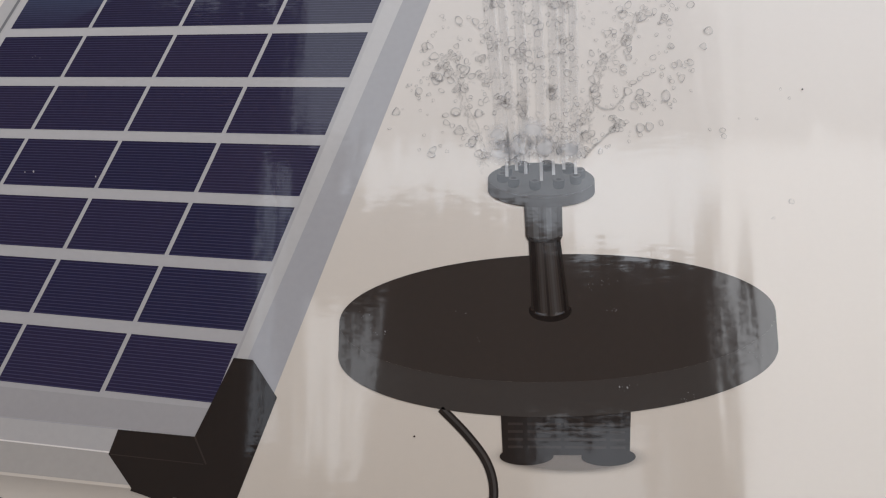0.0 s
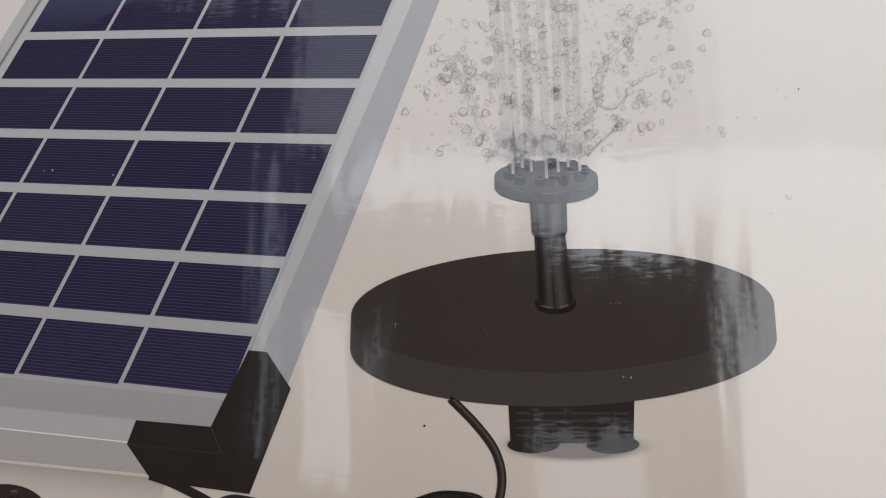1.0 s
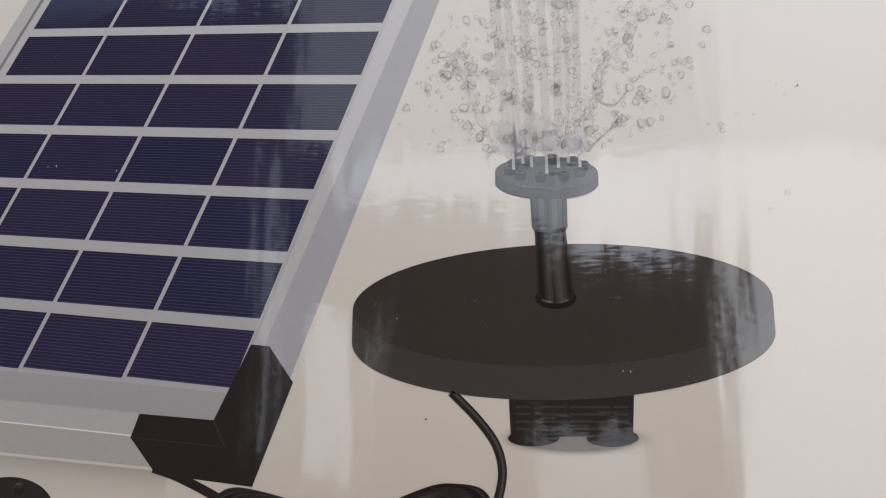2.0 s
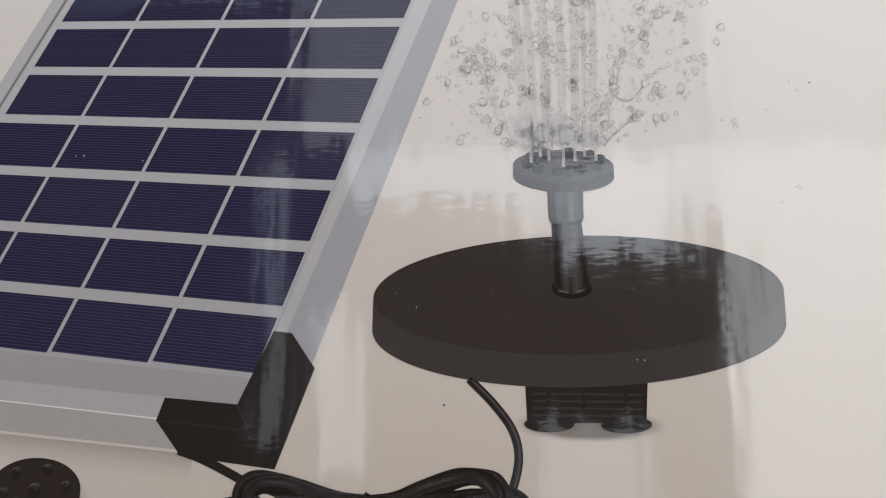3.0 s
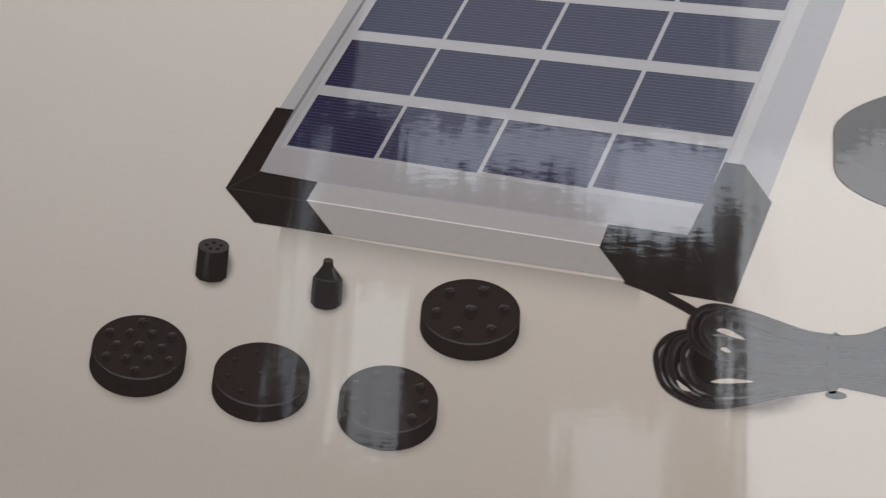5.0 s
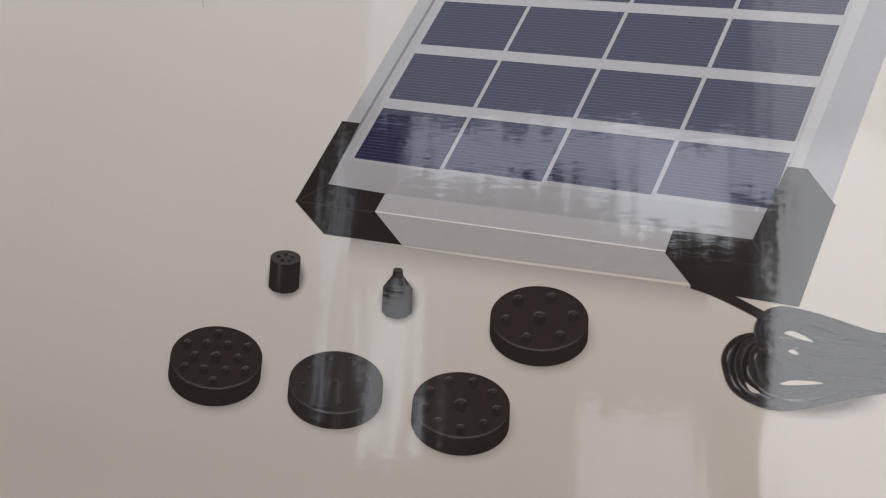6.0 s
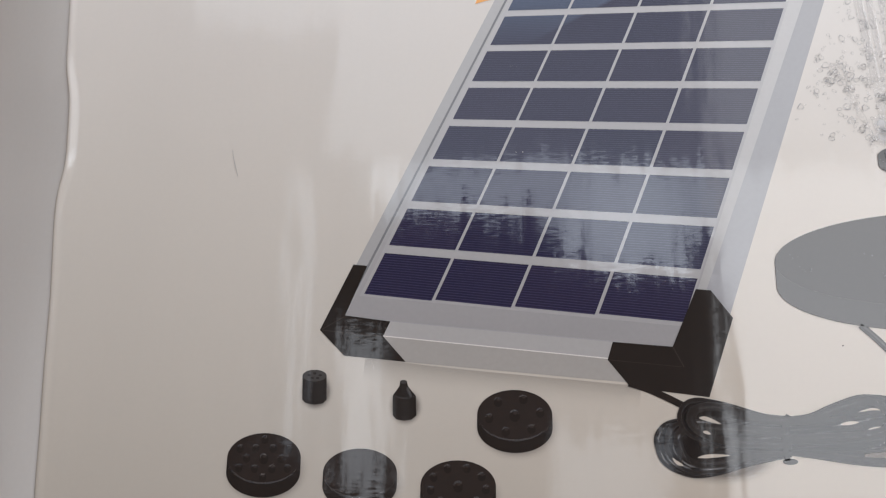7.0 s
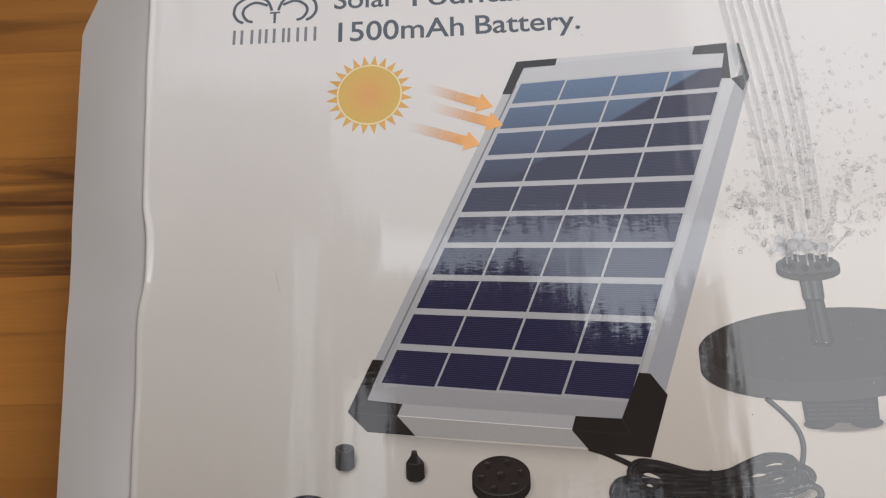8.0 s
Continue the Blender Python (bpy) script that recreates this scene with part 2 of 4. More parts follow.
PAPER = paper_falloff_ink()
CARTON = ink("white_carton_side", (0.65, 0.625, 0.60), 0.35, 0.02)
FRAME_TOP = fading_ink("silver_print", (0.325, 0.312, 0.316), (0.60, 0.59, 0.59))
FRAME_PALE = fading_ink("pale_silver_print", (0.40, 0.383, 0.378), (0.64, 0.63, 0.625))
FRAME_SIDE = fading_ink("grey_print", (0.335, 0.33, 0.345), (0.44, 0.435, 0.45))
FRONT = ink("warm_silver_print", (0.365, 0.342, 0.322))
BLACK = ink("black_print", (0.019, 0.0155, 0.0145))
JET_BLACK = ink("deep_black_print", (0.010, 0.008, 0.008))
DARK = ink("soft_black_print", (0.037, 0.030, 0.027))
MID = ink("iron_grey_print", (0.10, 0.098, 0.098))
CHAR = ink("charcoal_print", (0.058, 0.053, 0.051))
DISC_TOP = ink("disc_black_print", (0.027, 0.021, 0.0195))
RAIL = fading_ink("rail_grey_print", (0.36, 0.35, 0.35), (0.54, 0.53, 0.53))
RIM = ink("rim_black_print", (0.047, 0.041, 0.038))
GREY = ink("mid_grey_print", (0.20, 0.20, 0.21))
GRID = fading_ink("grid_line_print", (0.37, 0.357, 0.361), (0.56, 0.55, 0.56))
BRIGHT = ink("white_print", (0.70, 0.66, 0.63))
TEXT = ink("slate_print", (0.078, 0.088, 0.112))
CELL = cell_ink()
SUN = sun_ink()
ORANGE = ink("orange_print", (0.73, 0.40, 0.085))
CREAM = ink("cream_print", (0.85, 0.72, 0.42))
ARROW = halftone("arrow_ink", (0.98, 0.47, 0.14), 0.97, 1.5)
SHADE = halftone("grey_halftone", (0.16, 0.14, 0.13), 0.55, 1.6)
JET = halftone("jet_ink", (0.34, 0.34, 0.36), 0.30, 1.0)
JET_WIDE = halftone("broad_jet_ink", (0.40, 0.40, 0.42), 0.36, 0.7)
JET_PALE = halftone("pale_jet_ink", (0.80, 0.80, 0.81), 0.6, 1.0)
FOAM = halftone("foam_ink", (0.72, 0.72, 0.735), 0.45, 1.0)
DROP = halftone("droplet_ink", (0.22, 0.22, 0.23), 0.56, 1.0)
WOOD = wood("oiled_wood", 0.0)
WOOD_STREAKED = wood("streaked_wood", 0.14)
CEILING = plaster("ceiling_paint", (0.76, 0.69, 0.625))
WALL = plaster("wall_paint", (0.72, 0.65, 0.58))
FLOORING = plaster("floor_boards", (0.30, 0.18, 0.10))
LACQUER = plaster("window_lacquer", (0.55, 0.50, 0.44))

# ---- mesh helpers; flat print is laid out in millimetres on the box's face ----
STEP = 1.0e-5     # height of one ink film over the next


def part(name, bm, material, parent=None, label="", kind=""):
    me = bpy.data.meshes.new(name)
    bm.to_mesh(me)
    bm.free()
    me.materials.append(material)
    ob = new(name, me)
    if parent:
        ob.parent = parent
        ob.matrix_parent_inverse = parent.matrix_world.inverted()
    return tagged(ob, label, kind=kind)


def thing(name, x, y, z, label, category, kind=""):
    ob = new(name)
    ob.empty_display_size = 0.02
    ob.matrix_world = pose(x, y, z)
    bpy.context.view_layer.update()
    return tagged(ob, label, category, kind=kind)


def vert(bm, x, y, level):
    return bm.verts.new((x / 1000, y / 1000, TOP + level * STEP))


def poly(bm, pts, level):
    f = bm.faces.new([vert(bm, x, y, level) for x, y in pts])
    f.normal_update()
    if f.normal.z < 0:
        f.normal_flip()
    return f


def flat(name, pts, level, material, parent, label=""):
    bm = bmesh.new()
    poly(bm, pts, level)
    return part(name, bm, material, parent, label)


def strip(bm, left, right, level, vl=None):
    """Quads between two lines; vl gives UV v for the two sides and along (left, right) per point."""
    uv = bm.loops.layers.uv.verify()
    a = [vert(bm, *p, level) for p in left]
    b = [vert(bm, *p, level) for p in right]
    for i in range(len(a) - 1):
        f = bm.faces.new((a[i], b[i], b[i + 1], a[i + 1]))
        f.normal_update()
        if vl:
            vals = {a[i]: vl[0][i], a[i + 1]: vl[0][i + 1], b[i]: vl[1][i], b[i + 1]: vl[1][i + 1]}
            for lp in f.loops:
                lp[uv].uv = (0.5, vals[lp.vert])
        if f.normal.z < 0:
            f.normal_flip()


def smooth_line(pts, n=8):
    """Catmull-Rom through the points."""
    p = [pts[0], *pts, pts[-1]]
    out = []
    for i in range(1, len(p) - 2):
        for k in range(n):
            t = k / n
            out.append(tuple(0.5 * (2 * p[i][c] + (p[i + 1][c] - p[i - 1][c]) * t
                                    + (2 * p[i - 1][c] - 5 * p[i][c] + 4 * p[i + 1][c] - p[i + 2][c]) * t * t
                                    + (3 * p[i][c] - p[i - 1][c] - 3 * p[i + 1][c] + p[i + 2][c]) * t ** 3) for c in (0, 1)))
    return out + [tuple(pts[-1])]


def offset(line, d):
    out = []
    for i, (x, y) in enumerate(line):
        x0, y0 = line[max(i - 1, 0)]
        x1, y1 = line[min(i + 1, len(line) - 1)]
        l = math.hypot(x1 - x0, y1 - y0) or 1
        out.append((x - (y1 - y0) / l * d, y + (x1 - x0) / l * d))
    return out


def ribbon(bm, line, width, level, shift=0.0, cover=None):
    a, b = offset(line, shift + width / 2), offset(line, shift - width / 2)
    strip(bm, a, b, level, (cover, cover) if cover else None)


def soft_line(bm, line, width, level, cover):
    """A line whose ink fades to both sides."""
    zero = [0.0] * len(line)
    strip(bm, offset(line, width / 2), line, level, (zero, cover))
    strip(bm, line, offset(line, -width / 2), level, (cover, zero))


def oval(cx, cy, a, b, turn=0.0, n=48, t0=0.0, t1=2 * math.pi, close=False):
    c, s = math.cos(radians(turn)), math.sin(radians(turn))
    m = n + 1 if (close or t1 - t0 < 6.28) else n
    out = []
    for i in range(m):
        t = t0 + (t1 - t0) * i / n
        out.append((cx + a * math.cos(t) * c - b * math.sin(t) * s, cy + a * math.cos(t) * s + b * math.sin(t) * c))
    return out


def soft_oval(bm, cx, cy, a, b, level, turn=0.0, core=0.55):
    n = 40
    inner, outer = oval(cx, cy, a * core, b * core, turn, n, close=True), oval(cx, cy, a, b, turn, n, close=True)
    mid = [((x0 * 0.5 + x1 * 0.5), (y0 * 0.5 + y1 * 0.5)) for (x0, y0), (x1, y1) in zip(inner, outer)]
    strip(bm, inner, mid, level, ([1.0] * (n + 1), [0.45] * (n + 1)))
    strip(bm, mid, outer, level, ([0.45] * (n + 1), [0.0] * (n + 1)))
    strip(bm, inner, [(cx, cy)] * (n + 1), level, ([1.0] * (n + 1), [1.0] * (n + 1)))


def square_to(c):
    """The perspective map of the unit square to the corners bottom left, bottom right, top right, top left."""
    (x0, y0), (x1, y1), (x2, y2), (x3, y3) = c
    dx1, dx2, dx3 = x1 - x2, x3 - x2, x0 - x1 + x2 - x3
    dy1, dy2, dy3 = y1 - y2, y3 - y2, y0 - y1 + y2 - y3
    d = dx1 * dy2 - dx2 * dy1
    g, h = (dx3 * dy2 - dx2 * dy3) / d, (dx1 * dy3 - dx3 * dy1) / d
    a, b, cc, dd = x1 - x0 + g * x1, x3 - x0 + h * x3, y1 - y0 + g * y1, y3 - y0 + h * y3
    return lambda u, v: ((a * u + b * v + x0) / (g * u + h * v + 1), (cc * u + dd * v + y0) / (g * u + h * v + 1))


def slab(bm, x0, x1, y0, y1, z0, z1):
    v = [bm.verts.new((x, y, z)) for z in (z0, z1) for x, y in ((x0, y0), (x1, y0), (x1, y1), (x0, y1))]
    for q in ((3, 2, 1, 0), (4, 5, 6, 7), (0, 1, 5, 4), (1, 2, 6, 5), (2, 3, 7, 6), (3, 0, 4, 7)):
        bm.faces.new([v[i] for i in q])


# ---- the room ----
RX0, RX1, RY0, RY1 = -2.2, 2.4, -2.4, 2.2


def room():
    bm = bmesh.new()
    slab(bm, RX0 - 0.2, RX1 + 0.2, RY0 - 0.2, RY1 + 0.2, FLOOR - 0.1, FLOOR)
    tagged(part("floor", bm, FLOORING), "brown boarded room floor", "floor", kind="structure")
    for name, x0, x1, y0, y1 in (("wall_west", RX0 - 0.2, RX0, RY0, RY1), ("wall_east", RX1, RX1 + 0.2, RY0, RY1),
                                 ("wall_south", RX0 - 0.2, RX1 + 0.2, RY0 - 0.2, RY0), ("wall_north", RX0 - 0.2, RX1 + 0.2, RY1, RY1 + 0.2)):
        bm = bmesh.new()
        slab(bm, x0, x1, y0, y1, FLOOR, CEIL)
        tagged(part(name, bm, WALL), "plain beige plastered room wall", "wall", kind="structure")
    # ceiling with its openings: a grid of slabs that leaves the windows out
    xs = sorted({RX0 - 0.2, RX1 + 0.2, *(w[0] for w in ROOF), *(w[1] for w in ROOF)})
    ys = sorted({RY0 - 0.2, RY1 + 0.2, *(w[2] for w in ROOF), *(w[3] for w in ROOF)})
    bm = bmesh.new()
    for xa, xb in zip(xs, xs[1:]):
        for ya, yb in zip(ys, ys[1:]):
            mx, my = (xa + xb) / 2, (ya + yb) / 2
            if not any(w[0] < mx < w[1] and w[2] < my < w[3] for w in ROOF):
                slab(bm, xa, xb, ya, yb, CEIL, CEIL + 0.04)
    tagged(part("ceiling", bm, CEILING), "dim beige ceiling with unseen, added roof windows", "ceiling", kind="structure")
    for i, (x0, x1, y0, y1, *_) in enumerate(ROOF):
        bm = bmesh.new()
        w = 0.002
        slab(bm, x0, x1, y0, y0 + w, CEIL - 0.01, CEIL - 0.001)
        slab(bm, x0, x1, y1 - w, y1, CEIL - 0.01, CEIL - 0.001)
        slab(bm, x0, x0 + w, y0 + w, y1 - w, CEIL - 0.01, CEIL - 0.001)
        slab(bm, x1 - w, x1, y0 + w, y1 - w, CEIL - 0.01, CEIL - 0.001)
        tagged(part(f"window_{i + 1}", bm, LACQUER), "slim frame of an unseen roof window added for the light", "window", kind="structure")


room()


# ---- the table ----
def table():
    top = thing("wooden_table", -0.1, 0.05, FLOOR, "oiled honey-brown hardwood table with staves and dark streaks", "table")
    bm = bmesh.new()
    slab(bm, -0.80, 0.62, -0.40, 0.46, -0.040, -0.012)
    part("underframe", bm, WOOD, top)
    for x in (-0.74, 0.56):
        for y in (-0.34, 0.40):
            bm = bmesh.new()
            slab(bm, x - 0.035, x + 0.035, y - 0.035, y + 0.035, FLOOR, -0.040)
            bmesh.ops.bevel(bm, geom=bm.edges[:], offset=0.004, segments=2, affect="EDGES")
            part("leg", bm, WOOD, top)
    return top


wooden_table = table()


# ---- the carton ----
def crumple(y):
    """Where the face ends at its folded side, in millimetres: a slightly slanting fold with a dent."""
    dent = math.exp(-((y - 47) / 13.0) ** 4) * 1.7
    return -59.8 - 0.055 * (y + 20) + dent + 0.08 * math.sin(y * 0.21) + 0.15 * math.sin(y * 0.09 + 1)


Y0, Y1, X1 = -64.0, 153.0, 206.0
box = thing("cardboard_box", 0.07, 0.045, 0.0, "glossy white printed cardboard box lying on the wooden table", "box")


def carton():
    # printed face with a rounded, dented fold
    ys = [Y0 + (Y1 - Y0) * i / 140 for i in range(141)]
    prof = [(0.0, -0.9, 0.0), (0.15, -0.3, 0), (0.45, 0.16, 0), (0.9, 0.38, 0), (1.4, 0.32, 0), (2.0, 0.10, 0), (2.9, 0.0, 0)]
    bm = bmesh.new()
    rows = []
    for y in ys:
        e = crumple(y)
        k = 0.5 + 1.3 * math.exp(-((y - 47) / 16.0) ** 4)
        r = [bm.verts.new(((e - 0.7 + px * (0.8 + 0.2 * k)) / 1000, y / 1000, TOP + pz * k * 0.001)) for px, pz, _ in prof]
        for x in (-45.0, 20.0, 90.0, 150.0, X1):
            r.append(bm.verts.new((x / 1000, y / 1000, TOP)))
        rows.append(r)
    for a, b in zip(rows, rows[1:]):
        for i in range(len(a) - 1):
            f = bm.faces.new((a[i], a[i + 1], b[i + 1], b[i]))
            f.smooth = True
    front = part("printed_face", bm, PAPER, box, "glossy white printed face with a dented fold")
    # fold-down flap beside the face
    bm = bmesh.new()
    top_r, bot_r = [], []
    n = 60
    for i in range(n + 1):
        y = -52 + (147.5 + 52) * i / n
        e = crumple(y) - 0.7
        out = -88.7 - 0.069 * (y + 20)
        out += max(0, y - 135) * 0.62 + max(0, -40 - y) * 0.62
        row_t, row_b = [], []
        for k in range(7):
            f = k / 6
            x = e + (out - e) * f
            drop = 0.9 + 14.4 * f ** 1.15 * (out - e) / (-30.0)
            bend = 0.5 * math.sin(f * 3.0) * math.sin(y * 0.05)
            row_t.append(bm.verts.new((x / 1000, y / 1000, TOP - (drop + bend) / 1000)))
            row_b.append(bm.verts.new((x / 1000, y / 1000, TOP - (drop + bend + 0.5) / 1000)))
        top_r.append(row_t)
        bot_r.append(row_b)
    for i in range(n):
        for k in range(6):
            bm.faces.new((top_r[i][k + 1], top_r[i][k], top_r[i + 1][k], top_r[i + 1][k + 1])).smooth = True
            bm.faces.new((bot_r[i][k], bot_r[i][k + 1], bot_r[i + 1][k + 1], bot_r[i + 1][k])).smooth = True
        rim = bm.faces.new((top_r[i][6], top_r[i + 1][6], bot_r[i + 1][6], bot_r[i][6]))
        for edge in rim.edges:
            edge.smooth = False
    for i in (0, n):
        for k in range(6):
            bm.faces.new((top_r[i][k], top_r[i][k + 1], bot_r[i][k + 1], bot_r[i][k]))
    part("side_flap", bm, CARTON, box, "pale grey unprinted cardboard flap with clipped corners")
    # walls and back of the carton
    for name, x0, x1, y0, y1, z0, z1 in (("end_wall", -0.0585, -0.0575, Y0 / 1000 + 0.001, Y1 / 1000 - 0.001, 0.0006, TOP - 0.0012),
                                         ("end_wall", X1 / 1000 - 0.001, X1 / 1000, Y0 / 1000 + 0.001, Y1 / 1000 - 0.001, 0.0006, TOP - 0.0006),
                                         ("side_wall", -0.0575, X1 / 1000 - 0.001, Y0 / 1000, Y0 / 1000 + 0.001, 0.0006, TOP - 0.0006),
                                         ("side_wall", -0.0575, X1 / 1000 - 0.001, Y1 / 1000 - 0.001, Y1 / 1000, 0.0006, TOP - 0.0006),
                                         ("back_panel", -0.0585, X1 / 1000, Y0 / 1000, Y1 / 1000, 0.0, 0.0006)):
        bm = bmesh.new()
        slab(bm, x0, x1, y0, y1, z0, z1)
        part(name, bm, CARTON, box)
    return front


face = carton()


# ---- print: solar panel ----
def print_shade():
    """Soft printed tone in front of the panel and under the loose pieces."""
    lab = "soft grey printed tone"
    bm = bmesh.new()
    line = smooth_line([(10, -6.0), (30, -8.2), (50, -10), (68, -11.6)])
    strip(bm, line, offset(line, -5.0), 1, ([0.62] * len(line), [0.0] * len(line)))
    part("printed_tone", bm, SHADE, box, lab)
    for cx, cy, a, b in ((-10.3, -29.6, 9.4, 7.2), (10.2, -32.0, 9.3, 6.8), (30.4, -34.6, 9.3, 7.0), (42.2, -20.2, 9.3, 7.0),
                         (-0.3, -13.2, 3.9, 4.2), (18.9, -16.2, 3.8, 4.2), (133.2, -6.0, 13.0, 2.9),
                         (83.0, -25.5, 12.5, 6.0), (114.0, -22.4, 11.5, 5.2)):
        bm = bmesh.new()
        soft_oval(bm, cx, cy, a, b, 2, 0, 0.66)
        bmesh.ops.remove_doubles(bm, verts=bm.verts[:], dist=1e-6)
        part("printed_tone", bm, SHADE, box, lab)


def solar_panel_print():
    pan = flat("solar_panel_print", [(1.9, 2.6), (78.6, -3.7), (119.6, 109.0), (51.6, 106.6)], 3, FRAME_TOP, box,
               "printed picture of a silver-framed solar panel")
    flat("left_rail", [(1.1, 1.5), (5.0, 2.4), (50.7, 97.8), (46.6, 96.2)], 4, RAIL, pan)
    flat("glass_field", [(8.3, 7.5), (77.5, 0.9), (114.4, 101.8), (51.5, 99.3)], 5, GRID, pan, "pale grey printed grid ground")
    bm = bmesh.new()
    ribbon(bm, [(7.5, 9.0), (50.4, 98.5)], 0.5, 6)
    part("rail_groove", bm, GREY, pan)
    flat("right_rail", [(79.6, 1.0), (83.0, 8.4), (99.0, 50.6), (116.2, 96.0), (119.6, 108.9), (114.9, 102.0), (77.9, 0.9)], 6, FRAME_PALE, pan)
    flat("right_side", [(82.7, 8.9), (86.9, 2.6), (120.6, 96.4), (119.8, 103.0), (116.3, 96.0)], 7, FRAME_SIDE, pan, "mid-grey printed side of the frame")
    flat("front_lip", [(12.2, 2.1), (64.6, -2.6), (66.5, -8.0), (65.6, -10.9), (18.5, -6.8), (13.4, -1.3)], 7, FRONT, pan, "warm pale printed front of the frame")
    flat("front_bevel", [(12.2, 2.3), (64.6, -2.4), (62.0, -5.9), (13.6, -1.2)], 8, FRAME_PALE, pan)
    bm = bmesh.new()
    ribbon(bm, [(13.6, -1.25), (62.0, -5.95)], 0.22, 9)
    part("edge_highlight", bm, BRIGHT, pan)
    bm = bmesh.new()
    ribbon(bm, [(12.4, 2.2), (64.4, -2.5)], 0.14, 9)
    part("lip_line", bm, FRAME_SIDE, pan)
    flat("head_lip", [(63.2, 106.9), (105.6, 108.8), (105.2, 107.6), (63.0, 105.3)], 7, FRAME_PALE, pan)
    return pan


def cells(pan):
    at = square_to([(8.19, 7.62), (77.64, 0.33), (115.03, 102.52), (51.48, 99.44)])
    gu, gv = 0.0050, 0.0088
    for r in range(10):
        for c in range(4):
            u0, u1 = (0, 0.2505, 0.503, 0.7515)[c] + (gu if c else 0.015), (0.2505, 0.503, 0.7515, 1)[c] - (gu if c < 3 else 0.009)
            low, high = (0.004 + 0.0105 * c / 4, 0.990 - 0.008 * c / 4)
            v0, v1 = (r / 10 + gv if r else low), ((r + 1) / 10 - gv if r < 9 else high)
            bm = bmesh.new()
            uv = bm.loops.layers.uv.verify()
            f = poly(bm, [at(u0, v0), at(u1, v0), at(u1, v1), at(u0, v1)], 10)
            for lp, q in zip(f.loops, ((0, 0), (1, 0), (1, 1), (0, 1))):
                lp[uv].uv = q
            part("cell", bm, CELL, pan)


def caps(pan):
    lab = "black printed corner cap"
    flat("corner_cap", [(6.7, 14.5), (9.8, 14.2), (5.3, 3.2), (15.2, 1.9), (13.7, -1.3), (18.7, -6.8), (5.4, -5.5), (-0.1, 0.0)], 12, BLACK, pan, lab)
    bm = bmesh.new()
    ribbon(bm, [(0.3, 0.0), (13.6, -1.4)], 0.25, 13)
    ribbon(bm, [(0.3, 0.1), (5.2, 3.0)], 0.2, 13)
    part("fold_line", bm, DARK, pan)
    flat("corner_cap", [(80.4, 8.9), (83.5, 8.6), (87.7, 2.7), (81.8, -13.8), (65.9, -11.9), (61.3, -6.2), (62.5, -2.4), (74.9, -3.4)], 12, BLACK, pan, lab)
    bm = bmesh.new()
    ribbon(bm, [(74.9, -3.4), (77.0, -7.6)], 0.25, 13)
    ribbon(bm, [(61.6, -6.2), (76.6, -7.6)], 0.12, 13)
    part("fold_line", bm, DARK, pan)
    flat("corner_cap", [(50.9, 106.4), (63.5, 106.9), (62.8, 104.6), (53.1, 104.2), (48.9, 95.4), (46.1, 95.5)], 12, BLACK, pan, lab)
    bm = bmesh.new()
    ribbon(bm, [(51.0, 106.3), (53.0, 104.3)], 0.2, 13)
    part("fold_line", bm, DARK, pan)
    flat("corner_cap", [(105.6, 108.8), (115.3, 109.4), (115.2, 97.3), (112.3, 97.4), (114.2, 105.9), (104.6, 105.9)], 12, BLACK, pan, lab)
    flat("cap_side", [(118.3, 109.3), (119.0, 109.0), (120.8, 97.6), (118.4, 92.8), (115.4, 97.2), (118.9, 98.2)], 12, BLACK, pan)


print_shade()
panel = solar_panel_print()
cells(panel)
caps(panel)


# ---- print: floating fountain ----
def banded(bm_parent, name, left, right, tones, level, parent):
    """A printed round tube: upright bands of ink from one outline to the other."""
    (xa, ya), (xb, yb) = left
    (xc, yc), (xd, yd) = right
    n = len(tones)
    for i, tone in enumerate(tones):
        f0, f1 = i / n, (i + 1) / n
        bow0, bow1 = [-1.1 * math.sin(math.pi * f) * bm_parent for f in (f0, f1)]
        pts = [(xa + (xc - xa) * f0, ya + (yc - ya) * f0), (xa + (xc - xa) * f1, ya + (yc - ya) * f1),
               (xb + (xd - xb) * f1, yb + (yd - yb) * f1 + bow1), (xb + (xd - xb) * f0, yb + (yd - yb) * f0 + bow0)]
        flat(name, pts, level, tone, parent)


